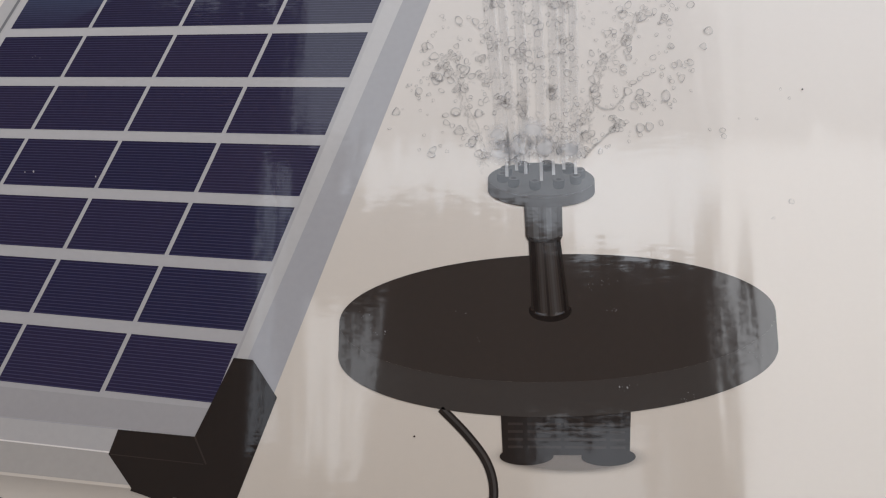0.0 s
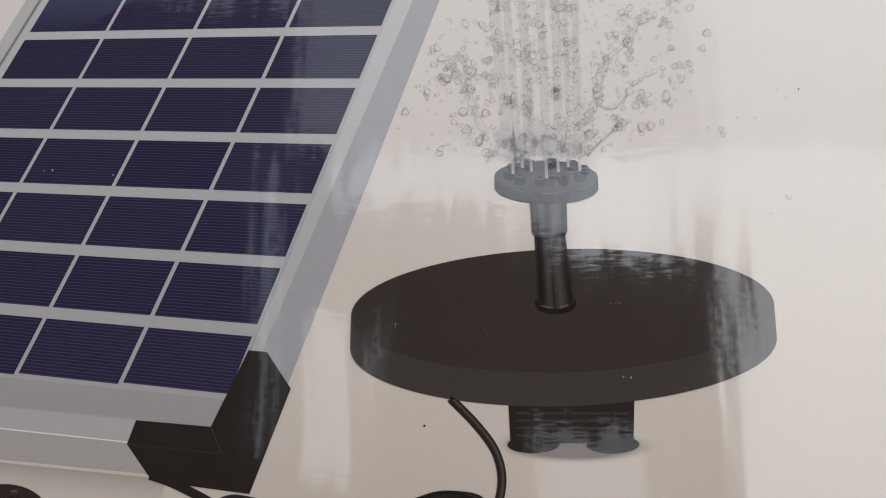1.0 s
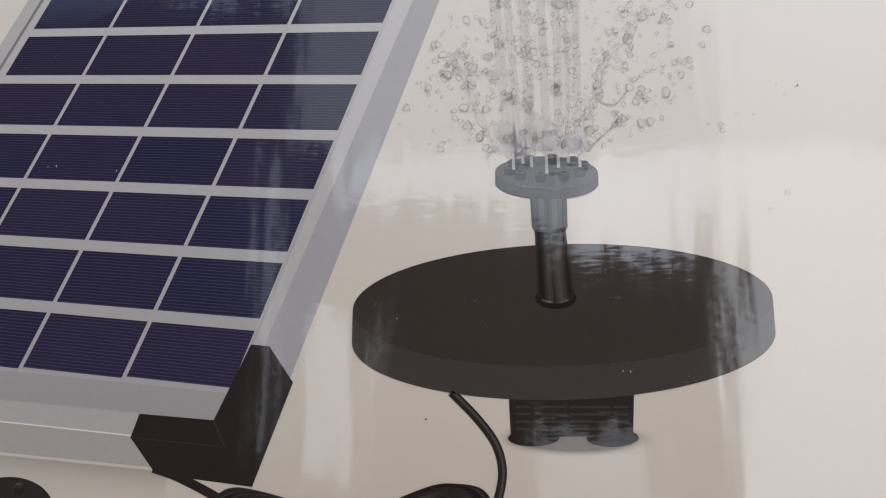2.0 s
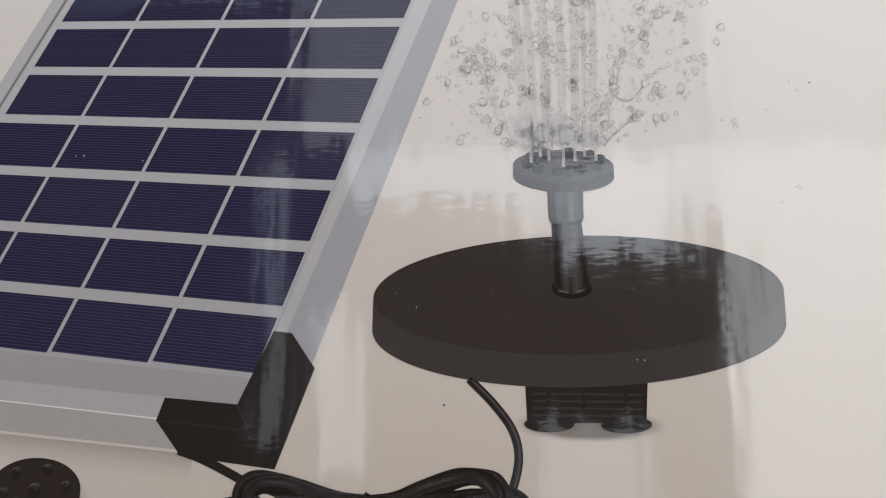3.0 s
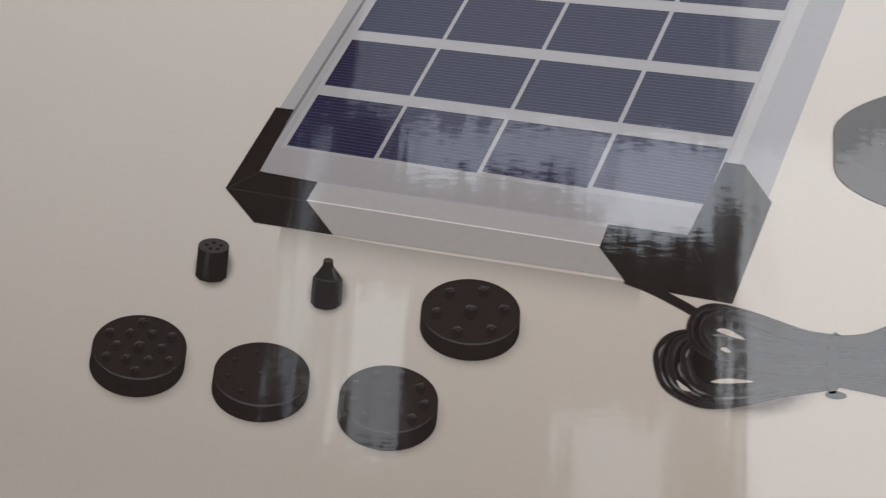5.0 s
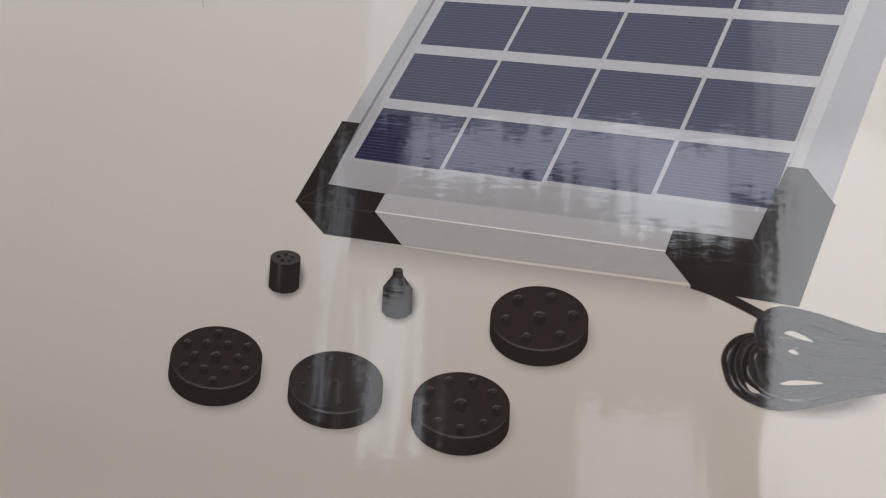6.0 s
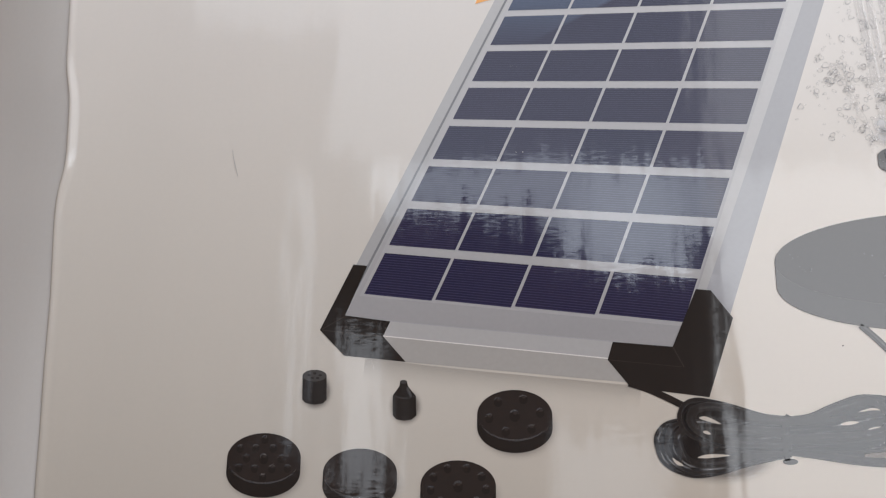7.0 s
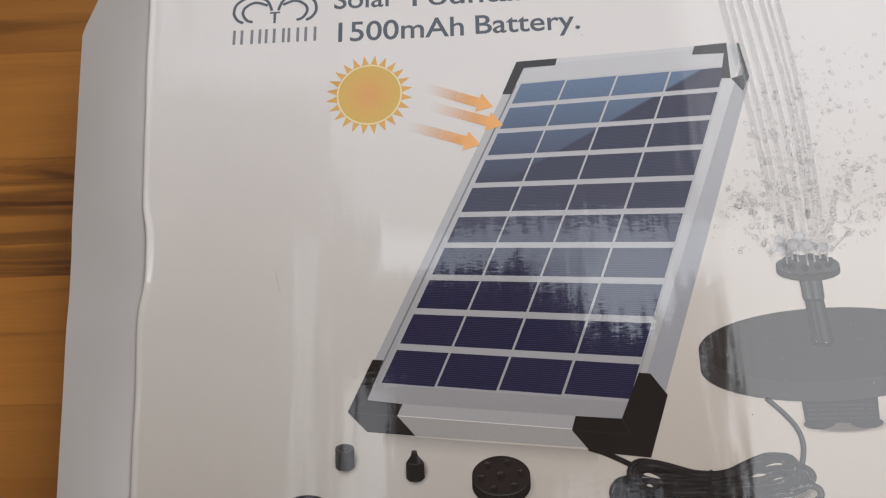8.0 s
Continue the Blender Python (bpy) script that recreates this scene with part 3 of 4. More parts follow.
def fountain_print():
    cx, cy, a, b, turn = 131.4, 15.4, 34.2, 10.1, 1.5
    fl = flat("fountain_print", oval(cx, cy, a, b, turn, 96), 16, DARK, box, "printed picture of a black round floating fountain")
    low = oval(cx, cy, a, b, turn, 60, math.pi, 2 * math.pi)
    bm = bmesh.new()
    strip(bm, low, [(x, y - 5.3) for x, y in low], 15)
    part("float_rim", bm, RIM, fl, "dark grey printed rim")
    # pump below
    flat("pump", [(122.7, 3.5), (142.9, 3.7), (142.3, -5.6), (123.1, -5.8)], 11, BLACK, fl, "black printed pump body")
    for x in (126.7, 139.1):
        flat("suction_foot", oval(x, -5.9, 4.1, 1.35, 1.5, 28), 12, BLACK, fl)
    for k in range(4):
        y = -0.9 - 1.15 * k
        for x0, x1 in ((123.9, 126.2), (126.9, 132.0), (132.5, 138.8), (139.4, 141.7)):
            flat("vent_bar", [(x0, y), (x1, y), (x1, y - 0.38), (x0, y - 0.38)], 13, DARK, fl)
    # stem
    banded(1, "tube", ((127.5, 28.6), (127.75, 16.6)), ((132.5, 28.6), (133.75, 16.6)),
           (BLACK, JET_BLACK, JET_BLACK, BLACK, DARK, RIM, DARK, BLACK, DARK, RIM, CHAR, RIM, DARK, BLACK, JET_BLACK, BLACK), 18, fl)
    # flared foot with a lip and two glints
    foot = smooth_line([(127.5, 17.1), (127.45, 16.0), (128.6, 15.0), (130.8, 14.65), (132.9, 15.1), (134.0, 16.1), (133.9, 17.1)], 6)
    flat("tube_foot", foot, 17, JET_BLACK, fl)
    bm = bmesh.new()
    soft_line(bm, smooth_line([(128.3, 16.15), (129.5, 15.8), (130.3, 15.8)], 5), 0.5, 20, [0.1, 0.5, 0.8, 1, 1, 1, 1, 0.8, 0.5, 0.2, 0.1])
    soft_line(bm, smooth_line([(131.3, 15.85), (132.2, 15.95), (133.0, 16.3)], 5), 0.5, 20, [0.1, 0.5, 0.8, 1, 1, 1, 1, 0.8, 0.5, 0.2, 0.1])
    part("foot_glint", bm, JET, fl)
    banded(0.5, "collar", ((126.85, 33.6), (127.05, 28.5)), ((132.95, 33.6), (132.95, 28.5)),
           (DARK, CHAR, CHAR, MID, MID, CHAR, DARK, CHAR, MID, MID, CHAR, CHAR, DARK, DARK), 19, fl)
    flat("collar_lip", [(127.05, 28.5), (128.5, 27.9), (131.6, 27.9), (132.95, 28.5), (132.6, 27.8), (131.4, 27.4), (128.6, 27.4), (127.4, 27.8)], 20, BLACK, fl)
    # spray head
    flat("spray_head", oval(129.65, 38.0, 8.65, 2.85, -1.5, 48), 22, CHAR, fl, "dark grey printed spray head with nozzles")
    rim = oval(129.65, 38.0, 8.65, 2.85, -1.5, 40, math.pi, 2 * math.pi)
    bm = bmesh.new()
    strip(bm, rim, [(x, y - 1.9) for x, y in rim], 21)
    part("head_rim", bm, DARK, fl)
    bm = bmesh.new()
    soft_line(bm, [(x, y - 0.1) for x, y in rim[6:-6]], 0.8, 23, [0.8 * math.sin(math.pi * i / 28) for i in range(29)])
    part("rim_glint", bm, JET, fl)
    for k in range(10):
        t = 2 * math.pi * (k + 0.25) / 10
        x, y = 129.65 + 6.3 * math.cos(t), 38.75 + 1.55 * math.sin(t)
        lift = 23 + 0.3 * (10 - k if math.sin(t) < 0 else 0)
        flat("nozzle", smooth_line([(x - 0.95, y + 0.6), (x - 0.85, y - 0.75), (x, y - 1.05), (x + 0.85, y - 0.75), (x + 0.95, y + 0.6)], 3), lift, JET_BLACK, fl)
        flat("nozzle_top", oval(x, y + 0.6, 0.92, 0.42, 0, 14), lift + 0.2, CHAR, fl)
        flat("nozzle_bore", oval(x, y + 0.6, 0.45, 0.2, 0, 10), lift + 0.3, BLACK, fl)
    return fl


fountain = fountain_print()


def water_print(fl):
    rnd = random.Random(4)
    # jets: where each leaves the head, where it ends, its bow and its width
    bm = bmesh.new()
    bm2 = bmesh.new()
    for x0, x1, bow, w in ((123.7, 113.6, 0.4, 2.2), (125.2, 116.6, 0.8, 1.6), (127.0, 119.4, 1.6, 2.0), (129.8, 122.6, 1.8, 1.7), (131.8, 126.4, 2.0, 1.8),
                           (133.4, 128.8, 1.8, 1.1), (135.0, 131.6, 1.6, 1.6)):
        line = [(x0 + (x1 - x0) * i / 36 + bow * math.sin(math.pi * min(1.0, i / 30)), 40.5 + 101.5 * i / 36) for i in range(37)]
        cov = [min(1, 0.26 + 0.50 * i / len(line)) * rnd.uniform(0.75, 1) for i in range(len(line))]
        soft_line(bm, line, w, 26, cov)
        soft_line(bm, offset(line, w * 0.36), 0.35, 26.4, [c * 0.5 for c in cov])
        soft_line(bm2, offset(line, -w * 0.42), 0.9, 27, [min(1, c * 1.1) for c in cov])
    # short white starts at the nozzles
    for x, y, l in ((124.1, 38.5, 2.9), (127.2, 38.9, 2.4), (129.7, 37.7, 3.9), (131.7, 38.7, 2.8), (133.4, 39.6, 1.8), (135.3, 38.8, 2.5), (125.7, 39.5, 1.9)):
        ribbon(bm2, [(x, y), (x - 0.04, y + l)], 0.52, 30, 0.0, [0.8, 0.45])
    # milky foam over the head
    foam = bmesh.new()
    for x, y, ra, rb in ((123.2, 42.8, 3.6, 2.6), (126.2, 43.6, 3.0, 3.4), (122.6, 45.6, 2.2, 2.6), (130.4, 43.4, 3.4, 2.6), (134.4, 43.0, 3.0, 2.4), (128.4, 46.4, 3.0, 2.6)):
        soft_oval(foam, x, y, ra, rb, 28.6, 0, 0.3)
    part("foam_haze", foam, FOAM, fl, "milky printed foam over the spray head", "stuff")
    part("water_jet", bm, JET_WIDE, fl, "grey printed water jets", "stuff")
    part("jet_glint", bm2, JET_PALE, fl, "white printed glints in the jets", "stuff")
    # droplets
    bm = bmesh.new()

    def drop(x, y, r, full):
        """One drop: an uneven outline, dark on one side, with a faint body."""
        n = 10
        turn, sq = rnd.uniform(0, 180), rnd.uniform(0.6, 1.0)
        t0, lobe = rnd.uniform(0, 6.28), rnd.uniform(0.0, 0.22)
        outer, inner, cov = [], [], []
        for i, (px, py) in enumerate(oval(x, y, r, r * sq, turn, n)):
            k = 1 + lobe * math.sin(3 * 6.283 * i / n + t0)
            outer.append((x + (px - x) * k, y + (py - y) * k))
            inner.append((x + (px - x) * k * 0.72 + r * 0.05, y + (py - y) * k * 0.72 + r * 0.04))
            side = math.sin(6.283 * i / n + t0)
            cov.append(0.30 + 0.7 * max(0.0, side) ** 0.8 + 0.35 * max(0.0, -side) ** 3)
        outer, inner, cov = outer + outer[:1], inner + inner[:1], cov + cov[:1]
        strip(bm, outer, inner, 28, ([c * 0.9 for c in cov], cov))
        if full:
            strip(bm, inner, [(x, y)] * (n + 1), 28, ([0.16] * (n + 1), [0.02] * (n + 1)))

    def worm(pts, w, c):
        line = smooth_line(pts, 5)
        soft_line(bm, line, w, 28, [c * rnd.uniform(0.35, 1.0) for _ in line])

    def clear(x, y):
        return x > 84.5 + 0.376 * (y - 3) + 3.5

    def scatter(n, x, y, sx, sy, low, high):
        for _ in range(n):
            px, py = x + rnd.gauss(0, sx), y + rnd.gauss(0, sy)
            if py > 41 and clear(px, py):
                drop(px, py, low + (high - low) * rnd.random() ** 2.2, rnd.random() < 0.5)

    # single drops fanning out, then groups of a few
    for _ in range(420):
        y = 42 + 68 * rnd.random() ** 1.25
        half = 10.0 + 24 * (1 - math.exp(-(y - 41) / 14.0))
        x = 130.0 + (y - 41) * 0.03 + rnd.gauss(0, 0.47) * half
        scatter(1, x, y, 0.1, 0.1, 0.20, 0.80)
    for _ in range(62):
        y = 42 + 62 * rnd.random() ** 1.3
        half = 10.0 + 22 * (1 - math.exp(-(y - 41) / 14.0))
        scatter(rnd.choice((3, 4, 6)), 130.0 + rnd.gauss(0, 0.5) * half, y, 1.1, 0.9, 0.2, 0.7)
    for _ in range(44):
        scatter(rnd.choice((1, 1, 2, 4)), rnd.uniform(104, 118), rnd.uniform(42.5, 68), 0.9, 0.7, 0.3, 1.0)
    for _ in range(26):
        scatter(rnd.choice((1, 1, 2, 3)), rnd.uniform(141, 154), rnd.uniform(46, 72), 0.9, 0.7, 0.3, 0.9)
    # a veil of drops higher up along the jets
    for _ in range(150):
        y = 56 + 48 * rnd.random() ** 1.3
        scatter(rnd.choice((1, 1, 2)), 127.0 - (y - 60) * 0.08 + rnd.gauss(0, 8.5), y, 0.8, 0.8, 0.25, 0.85)
    # dark clumps riding on the jets
    for x, y, r in ((122.4, 61.8, 1.5), (126.6, 60.0, 1.9), (119.8, 59.0, 1.6), (121.0, 55.4, 1.3), (127.0, 52.4, 1.4), (126.6, 49.8, 1.2),
                    (133.6, 59.6, 1.3), (134.6, 62.8, 1.2), (131.4, 53.0, 1.1), (123.8, 51.4, 1.3), (133.0, 68.6, 2.2),
                    (119.6, 78.0, 1.8), (125.8, 77.6, 1.9), (131.2, 70.6, 1.8), (128.0, 66.4, 1.4), (122.0, 70.2, 1.5)):
        for _ in range(5):
            scatter(1, x, y, r * 0.5, r * 0.5, 0.35, 0.95)
            a = rnd.uniform(0, 6.28)
            px, py = x + rnd.gauss(0, r * 0.4), y + rnd.gauss(0, r * 0.4)
            worm([(px, py), (px + 0.8 * math.cos(a), py + 0.8 * math.sin(a)), (px + 1.3 * math.cos(a + 0.9), py + 1.3 * math.sin(a + 0.9))], rnd.uniform(0.5, 1.0), 0.28)
    # froth over the head, and two splashing arms of linked drops and threads
    for _ in range(48):
        y = 41 + 20 * rnd.random() ** 1.6
        x = 129.8 + rnd.gauss(0, 0.5) * (8.0 + (y - 41) * 0.15)
        a = rnd.uniform(0, 3.14)
        l = rnd.uniform(0.4, 1.3)
        worm([(x, y), (x + l * math.cos(a), y + l * math.sin(a)), (x + l * 1.5 * math.cos(a + 0.9), y + l * 1.5 * math.sin(a + 0.9))], rnd.uniform(0.3, 0.6), 0.38)
        scatter(1, x, y, 0.9, 0.8, 0.25, 0.8)
    for arm, spread in ((((120.4, 40.0), (119.8, 43.0), (119.3, 46.0), (117.8, 49.6), (117.1, 52.0), (116.5, 54.2), (115.0, 56.8), (113.6, 59.4), (115.8, 60.6)), 0.8),
                        (((135.8, 42.6), (136.8, 46.0), (137.6, 49.0), (138.2, 51.4), (139.0, 53.5), (139.6, 56.7), (141.2, 59.4), (143.3, 61.5), (145.2, 63.8), (146.5, 67.0)), 0.7)):
        line = smooth_line(list(arm), 5)
        for side in (-0.5, 0.45):
            wavy = [(x + side + 0.35 * math.sin(i * 1.1 + side * 4), y + 0.25 * math.cos(i * 0.8)) for i, (x, y) in enumerate(line)]
            worm(wavy[::3], rnd.uniform(0.35, 0.5), 0.55)
        for x, y in line:
            scatter(1, x, y, spread * 1.2, spread, 0.3, 1.0)
            if rnd.random() < 0.7:
                a = rnd.uniform(0, 6.28)
                worm([(x, y), (x + 0.7 * math.cos(a), y + 0.7 * math.sin(a)), (x + 1.2 * math.cos(a + 0.8), y + 1.2 * math.sin(a + 0.8))], rnd.uniform(0.4, 0.8), 0.3)
    worm([(138.6, 51.2), (139.9, 50.1), (141.6, 50.0), (142.9, 51.3), (143.9, 52.6)], 0.6, 0.9)
    drop(144.2, 53.0, 0.8, False)
    scatter(7, 142.0, 47.4, 0.7, 0.6, 0.4, 0.9)
    worm([(136.7, 41.5), (138.2, 43.3), (140.7, 45.6), (142.2, 47.5)], 0.6, 0.9)
    for x, y, r in ((150.4, 52.1, 1.15), (145.9, 51.9, 0.6), (147.4, 50.8, 0.6), (159.2, 46.0, 0.6), (159.4, 45.0, 0.5), (169.3, 33.9, 0.5),
                    (166.3, 31.2, 0.35), (164.8, 47.9, 0.3), (157.2, 46.2, 0.35), (169.0, 53.0, 0.3), (170.3, 51.4, 0.3), (162.0, 48.0, 0.2),
                    (158.0, 63.6, 0.8), (157.0, 60.8, 0.7), (155.0, 56.5, 0.5), (147.5, 46.8, 0.9), (146.0, 46.6, 0.9), (149.4, 47.4, 0.6)):
        drop(x, y, r, True)
    part("droplet_spray", bm, DROP, fl, "grey printed water droplets and froth", "stuff")


water_print(fountain)


# ---- print: cable, nozzle discs, small nozzles ----
def cable_print():
    bm = bmesh.new()
    rnd = random.Random(7)
    line = smooth_line([(113.6, 1.2), (117.7, -2.9), (120.7, -7.0), (121.7, -11.2), (120.9, -15.6), (119.6, -18.0)])
    ribbon(bm, line, 1.4, 14)
    cab = part("cable_print", bm, BLACK, box, "printed picture of a coiled black cable")
    feed = smooth_line([(65.5, -11.0), (70.0, -12.5), (76.8, -15.8), (79.5, -18.0)])
    bm = bmesh.new()
    ribbon(bm, feed, 1.45, 14)
    part("cable_end", bm, BLACK, cab)
    bm = bmesh.new()
    ribbon(bm, line, 0.42, 15, 0.15)
    part("cable_glint", bm, CHAR, cab)
    glints, sheen = bmesh.new(), bmesh.new()
    # dark middle of the bundle, seen between the turns
    bed = smooth_line([(97, -18.9), (87, -16.9), (80.5, -15.6), (76.5, -17), (75.5, -19.4), (72.6, -20.6), (72.2, -24.8), (75, -27.8), (79, -28.2), (88, -26.2), (97, -24.4),
                       (107, -25.2), (114, -24.4), (120.5, -21.8), (121.6, -18.6), (118.4, -16.2), (114, -14.6), (106, -16.9), (97, -18.9)], 5)
    flat("cable_bed", bed[:-1], 14.5, JET_BLACK, cab)
    # families of turns: a loop's line, the point it shrinks to, and the sizes of its turns
    low_left = [(97.2, -19.8), (86.0, -18.9), (77.0, -18.7), (72.9, -19.5), (71.3, -21.6), (71.3, -24.4), (72.5, -26.8), (75.2, -28.4), (78.6, -28.9), (83.4, -28.2), (89.1, -26.5), (97.2, -24.8)]
    low_right = [(96.4, -22.6), (106.0, -23.0), (114.0, -22.4), (119.5, -21.6), (122.4, -21.8), (124.1, -22.6), (124.3, -24.1), (122.9, -25.4), (119.6, -26.1), (114.9, -26.5), (109.2, -26.1), (102.5, -25.2), (96.4, -24.2)]
    mid_right = [(96.4, -20.6), (106.0, -19.2), (115.0, -17.2), (120.2, -16.7), (122.4, -17.9), (122.9, -19.7), (121.9, -21.4), (118.7, -22.8), (113.9, -23.6), (105.0, -24.0), (96.4, -23.6)]
    top_left = [(97.4, -18.4), (92.6, -17.8), (86.6, -16.3), (82.6, -15.1), (79.1, -14.9), (76.7, -15.8), (75.7, -17.6), (76.4, -19.9), (79.1, -21.7), (85.0, -23.3), (90.9, -24.0), (97.4, -23.9)]
    top_right = [(96.4, -18.5), (101.3, -17.9), (106.1, -16.1), (110.9, -14.3), (114.8, -13.8), (117.6, -14.5), (119.3, -16.0), (119.8, -17.4), (118.9, -19.3), (116.6, -20.8), (108.0, -22.0), (96.4, -22.3)]
    level = 15.0
    # runs pulled together under the tie
    for k in range(8):
        yl, yr, ym = -18.2 - 1.25 * k, -17.6 - 1.05 * k, -18.9 - 0.72 * k
        pts = smooth_line([(81.0 + rnd.uniform(-2, 1), yl), (89.0, (yl + ym * 1.6) / 2.6), (96.8, ym), (104.0, (yr + ym * 1.6) / 2.6), (112.0 + rnd.uniform(-1, 2), yr)], 6)
        bm = bmesh.new()
        ribbon(bm, pts, 1.25, level)
        part("cable_turn", bm, JET_BLACK if k % 2 else BLACK, cab)
        soft_line(sheen, offset(pts, 0.1), 0.6, level + 0.2, [0.34 * math.sin(math.pi * i / (len(pts) - 1)) for i in range(len(pts))])
        level += 0.3
    for loop, (hx, hy), sizes in ((low_left, (86, -23.2), (1.0, 0.94, 0.88, 0.81, 0.73)), (low_right, (104, -23.6), (1.0,)), (mid_right, (104, -21.0), (1.0, 0.95, 0.89, 0.82)),
                                  (top_left, (86.5, -19.4), (1.0, 0.90, 0.80)), (top_right, (107, -18.8), (1.0, 0.92, 0.84))):
        for k, size in enumerate(sizes):
            ends = len(loop) - 1
            turn = [(hx + (x - hx) * size + rnd.uniform(-0.25, 0.25), hy + (y - hy) * size + rnd.uniform(-0.2, 0.2)) for x, y in loop]
            turn[0], turn[ends] = (loop[0][0], turn[0][1]), (loop[ends][0], turn[ends][1])
            pts = smooth_line(turn, 6)
            bm = bmesh.new()
            ribbon(bm, pts, 1.75, level)
            part("cable_turn", bm, JET_BLACK if k % 2 else BLACK, cab)
            soft_line(sheen, offset(pts, 0.12), 0.95, level + 0.2, [0.20 + 0.18 * math.sin(i * 0.30 + k * 1.7 + hx) for i in range(len(pts))])
            ribbon(sheen, pts, 0.16, level + 0.1, -0.82, [0.22] * len(pts))
            for _ in range(2):
                i0 = rnd.randint(2, len(pts) - 16)
                seg = pts[i0:i0 + rnd.randint(6, 12)]
                soft_line(glints, seg, 0.5, 21.5, [0.40 * math.sin(math.pi * j / (len(seg) - 1)) for j in range(len(seg))])
            level += 0.4
    part("cable_glint", glints, JET_PALE, cab)
    part("cable_sheen", sheen, JET, cab)
    # slits of paper between the turns
    for slit, w in ((((79.4, -18.0), (81.0, -18.2), (83.8, -19.2)), 0.9), (((80.0, -20.8), (80.8, -20.9), (81.6, -21.2)), 0.7), (((78.6, -25.9), (81.0, -25.6), (85.2, -25.4)), 0.75),
                    (((73.6, -26.0), (74.4, -26.9), (75.8, -27.5)), 0.8), (((107.4, -19.1), (109.2, -18.8), (111.2, -18.6)), 0.75), (((112.8, -20.0), (114.4, -19.8), (116.1, -19.5)), 0.6),
                    (((117.6, -20.6), (119.0, -19.7), (119.9, -18.5)), 0.6), (((111.2, -16.6), (114.0, -16.0), (116.6, -16.2)), 0.45)):
        bm = bmesh.new()
        line = smooth_line(list(slit), 6)
        strip(bm, [(x, y + w / 2 * math.sin(math.pi * i / 12)) for i, (x, y) in enumerate(line)], [(x, y - w / 2 * math.sin(math.pi * i / 12)) for i, (x, y) in enumerate(line)], 22.5)
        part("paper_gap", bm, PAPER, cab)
    bm = bmesh.new()
    ribbon(bm, smooth_line([(97.4, -17.3), (96.5, -19.4), (96.2, -23.6), (96.5, -26.3)]), 1.1, 23)
    poly(bm, oval(97.0, -26.5, 1.5, 0.6, 0, 16), 23)
    part("cable_tie", bm, BLACK, cab)


cable_print()


def disc_print(cx, cy, a, b, rim, nubs, size, label):
    d = flat("disc_print", oval(cx, cy, a, b, 0, 56), 8, DISC_TOP, box, label)
    low = oval(cx, cy, a, b, 0, 40, math.pi, 2 * math.pi)
    bm = bmesh.new()
    strip(bm, low, [(x, y - rim) for x, y in low], 7)
    part("disc_rim", bm, BLACK, d)
    bm = bmesh.new()
    soft_line(bm, [(x, y + 0.02) for x, y in low[4:-4]], 0.5, 9, [math.sin(math.pi * i / 32) * 0.7 for i in range(33)])
    part("rim_glint", bm, JET, d)
    for ring, n, ph in nubs:
        for k in range(n):
            t = 2 * math.pi * k / n + ph
            x, y = cx + a * ring * math.cos(t), cy + b * ring * math.sin(t)
            r = size * (1.0 if ring else 1.25)
            flat("nub", oval(x, y - r * 0.2, r, r * 1.1, 0, 16), 9, BLACK, d)
            bm = bmesh.new()
            edge = oval(x, y - r * 0.2, r * 0.95, r * 1.05, 0, 16, 0.5, 2.9)
            soft_line(bm, edge, r * 0.5, 9.5, [0.85 * math.sin(math.pi * i / 16) for i in range(17)])
            part("nub_rim", bm, JET, d)
            flat("nub_top", oval(x + r * 0.1, y + r * 0.35, r * 0.42, r * 0.30, 0, 10), 10, DARK, d)


DISC = "printed picture of a black nozzle disc"
disc_print(-10.75, -27.0, 7.85, 5.1, 2.85, ((0.76, 6, 0.52), (0.47, 6, 0.0), (0.0, 1, 0)), 0.78, DISC + " with dense nubs")
disc_print(9.65, -29.8, 7.75, 4.95, 2.5, ((0.70, 8, 0.2), (0.0, 1, 0)), 0.36, DISC + " with pin holes")
disc_print(30.05, -32.1, 7.75, 5.1, 2.75, ((0.74, 9, 0.56), (0.0, 1, 0)), 0.80, DISC + " with a ring of nubs")
disc_print(41.75, -17.7, 7.8, 5.15, 2.55, ((0.69, 6, 0.17), (0.0, 1, 0)), 0.88, DISC + " with six nubs")


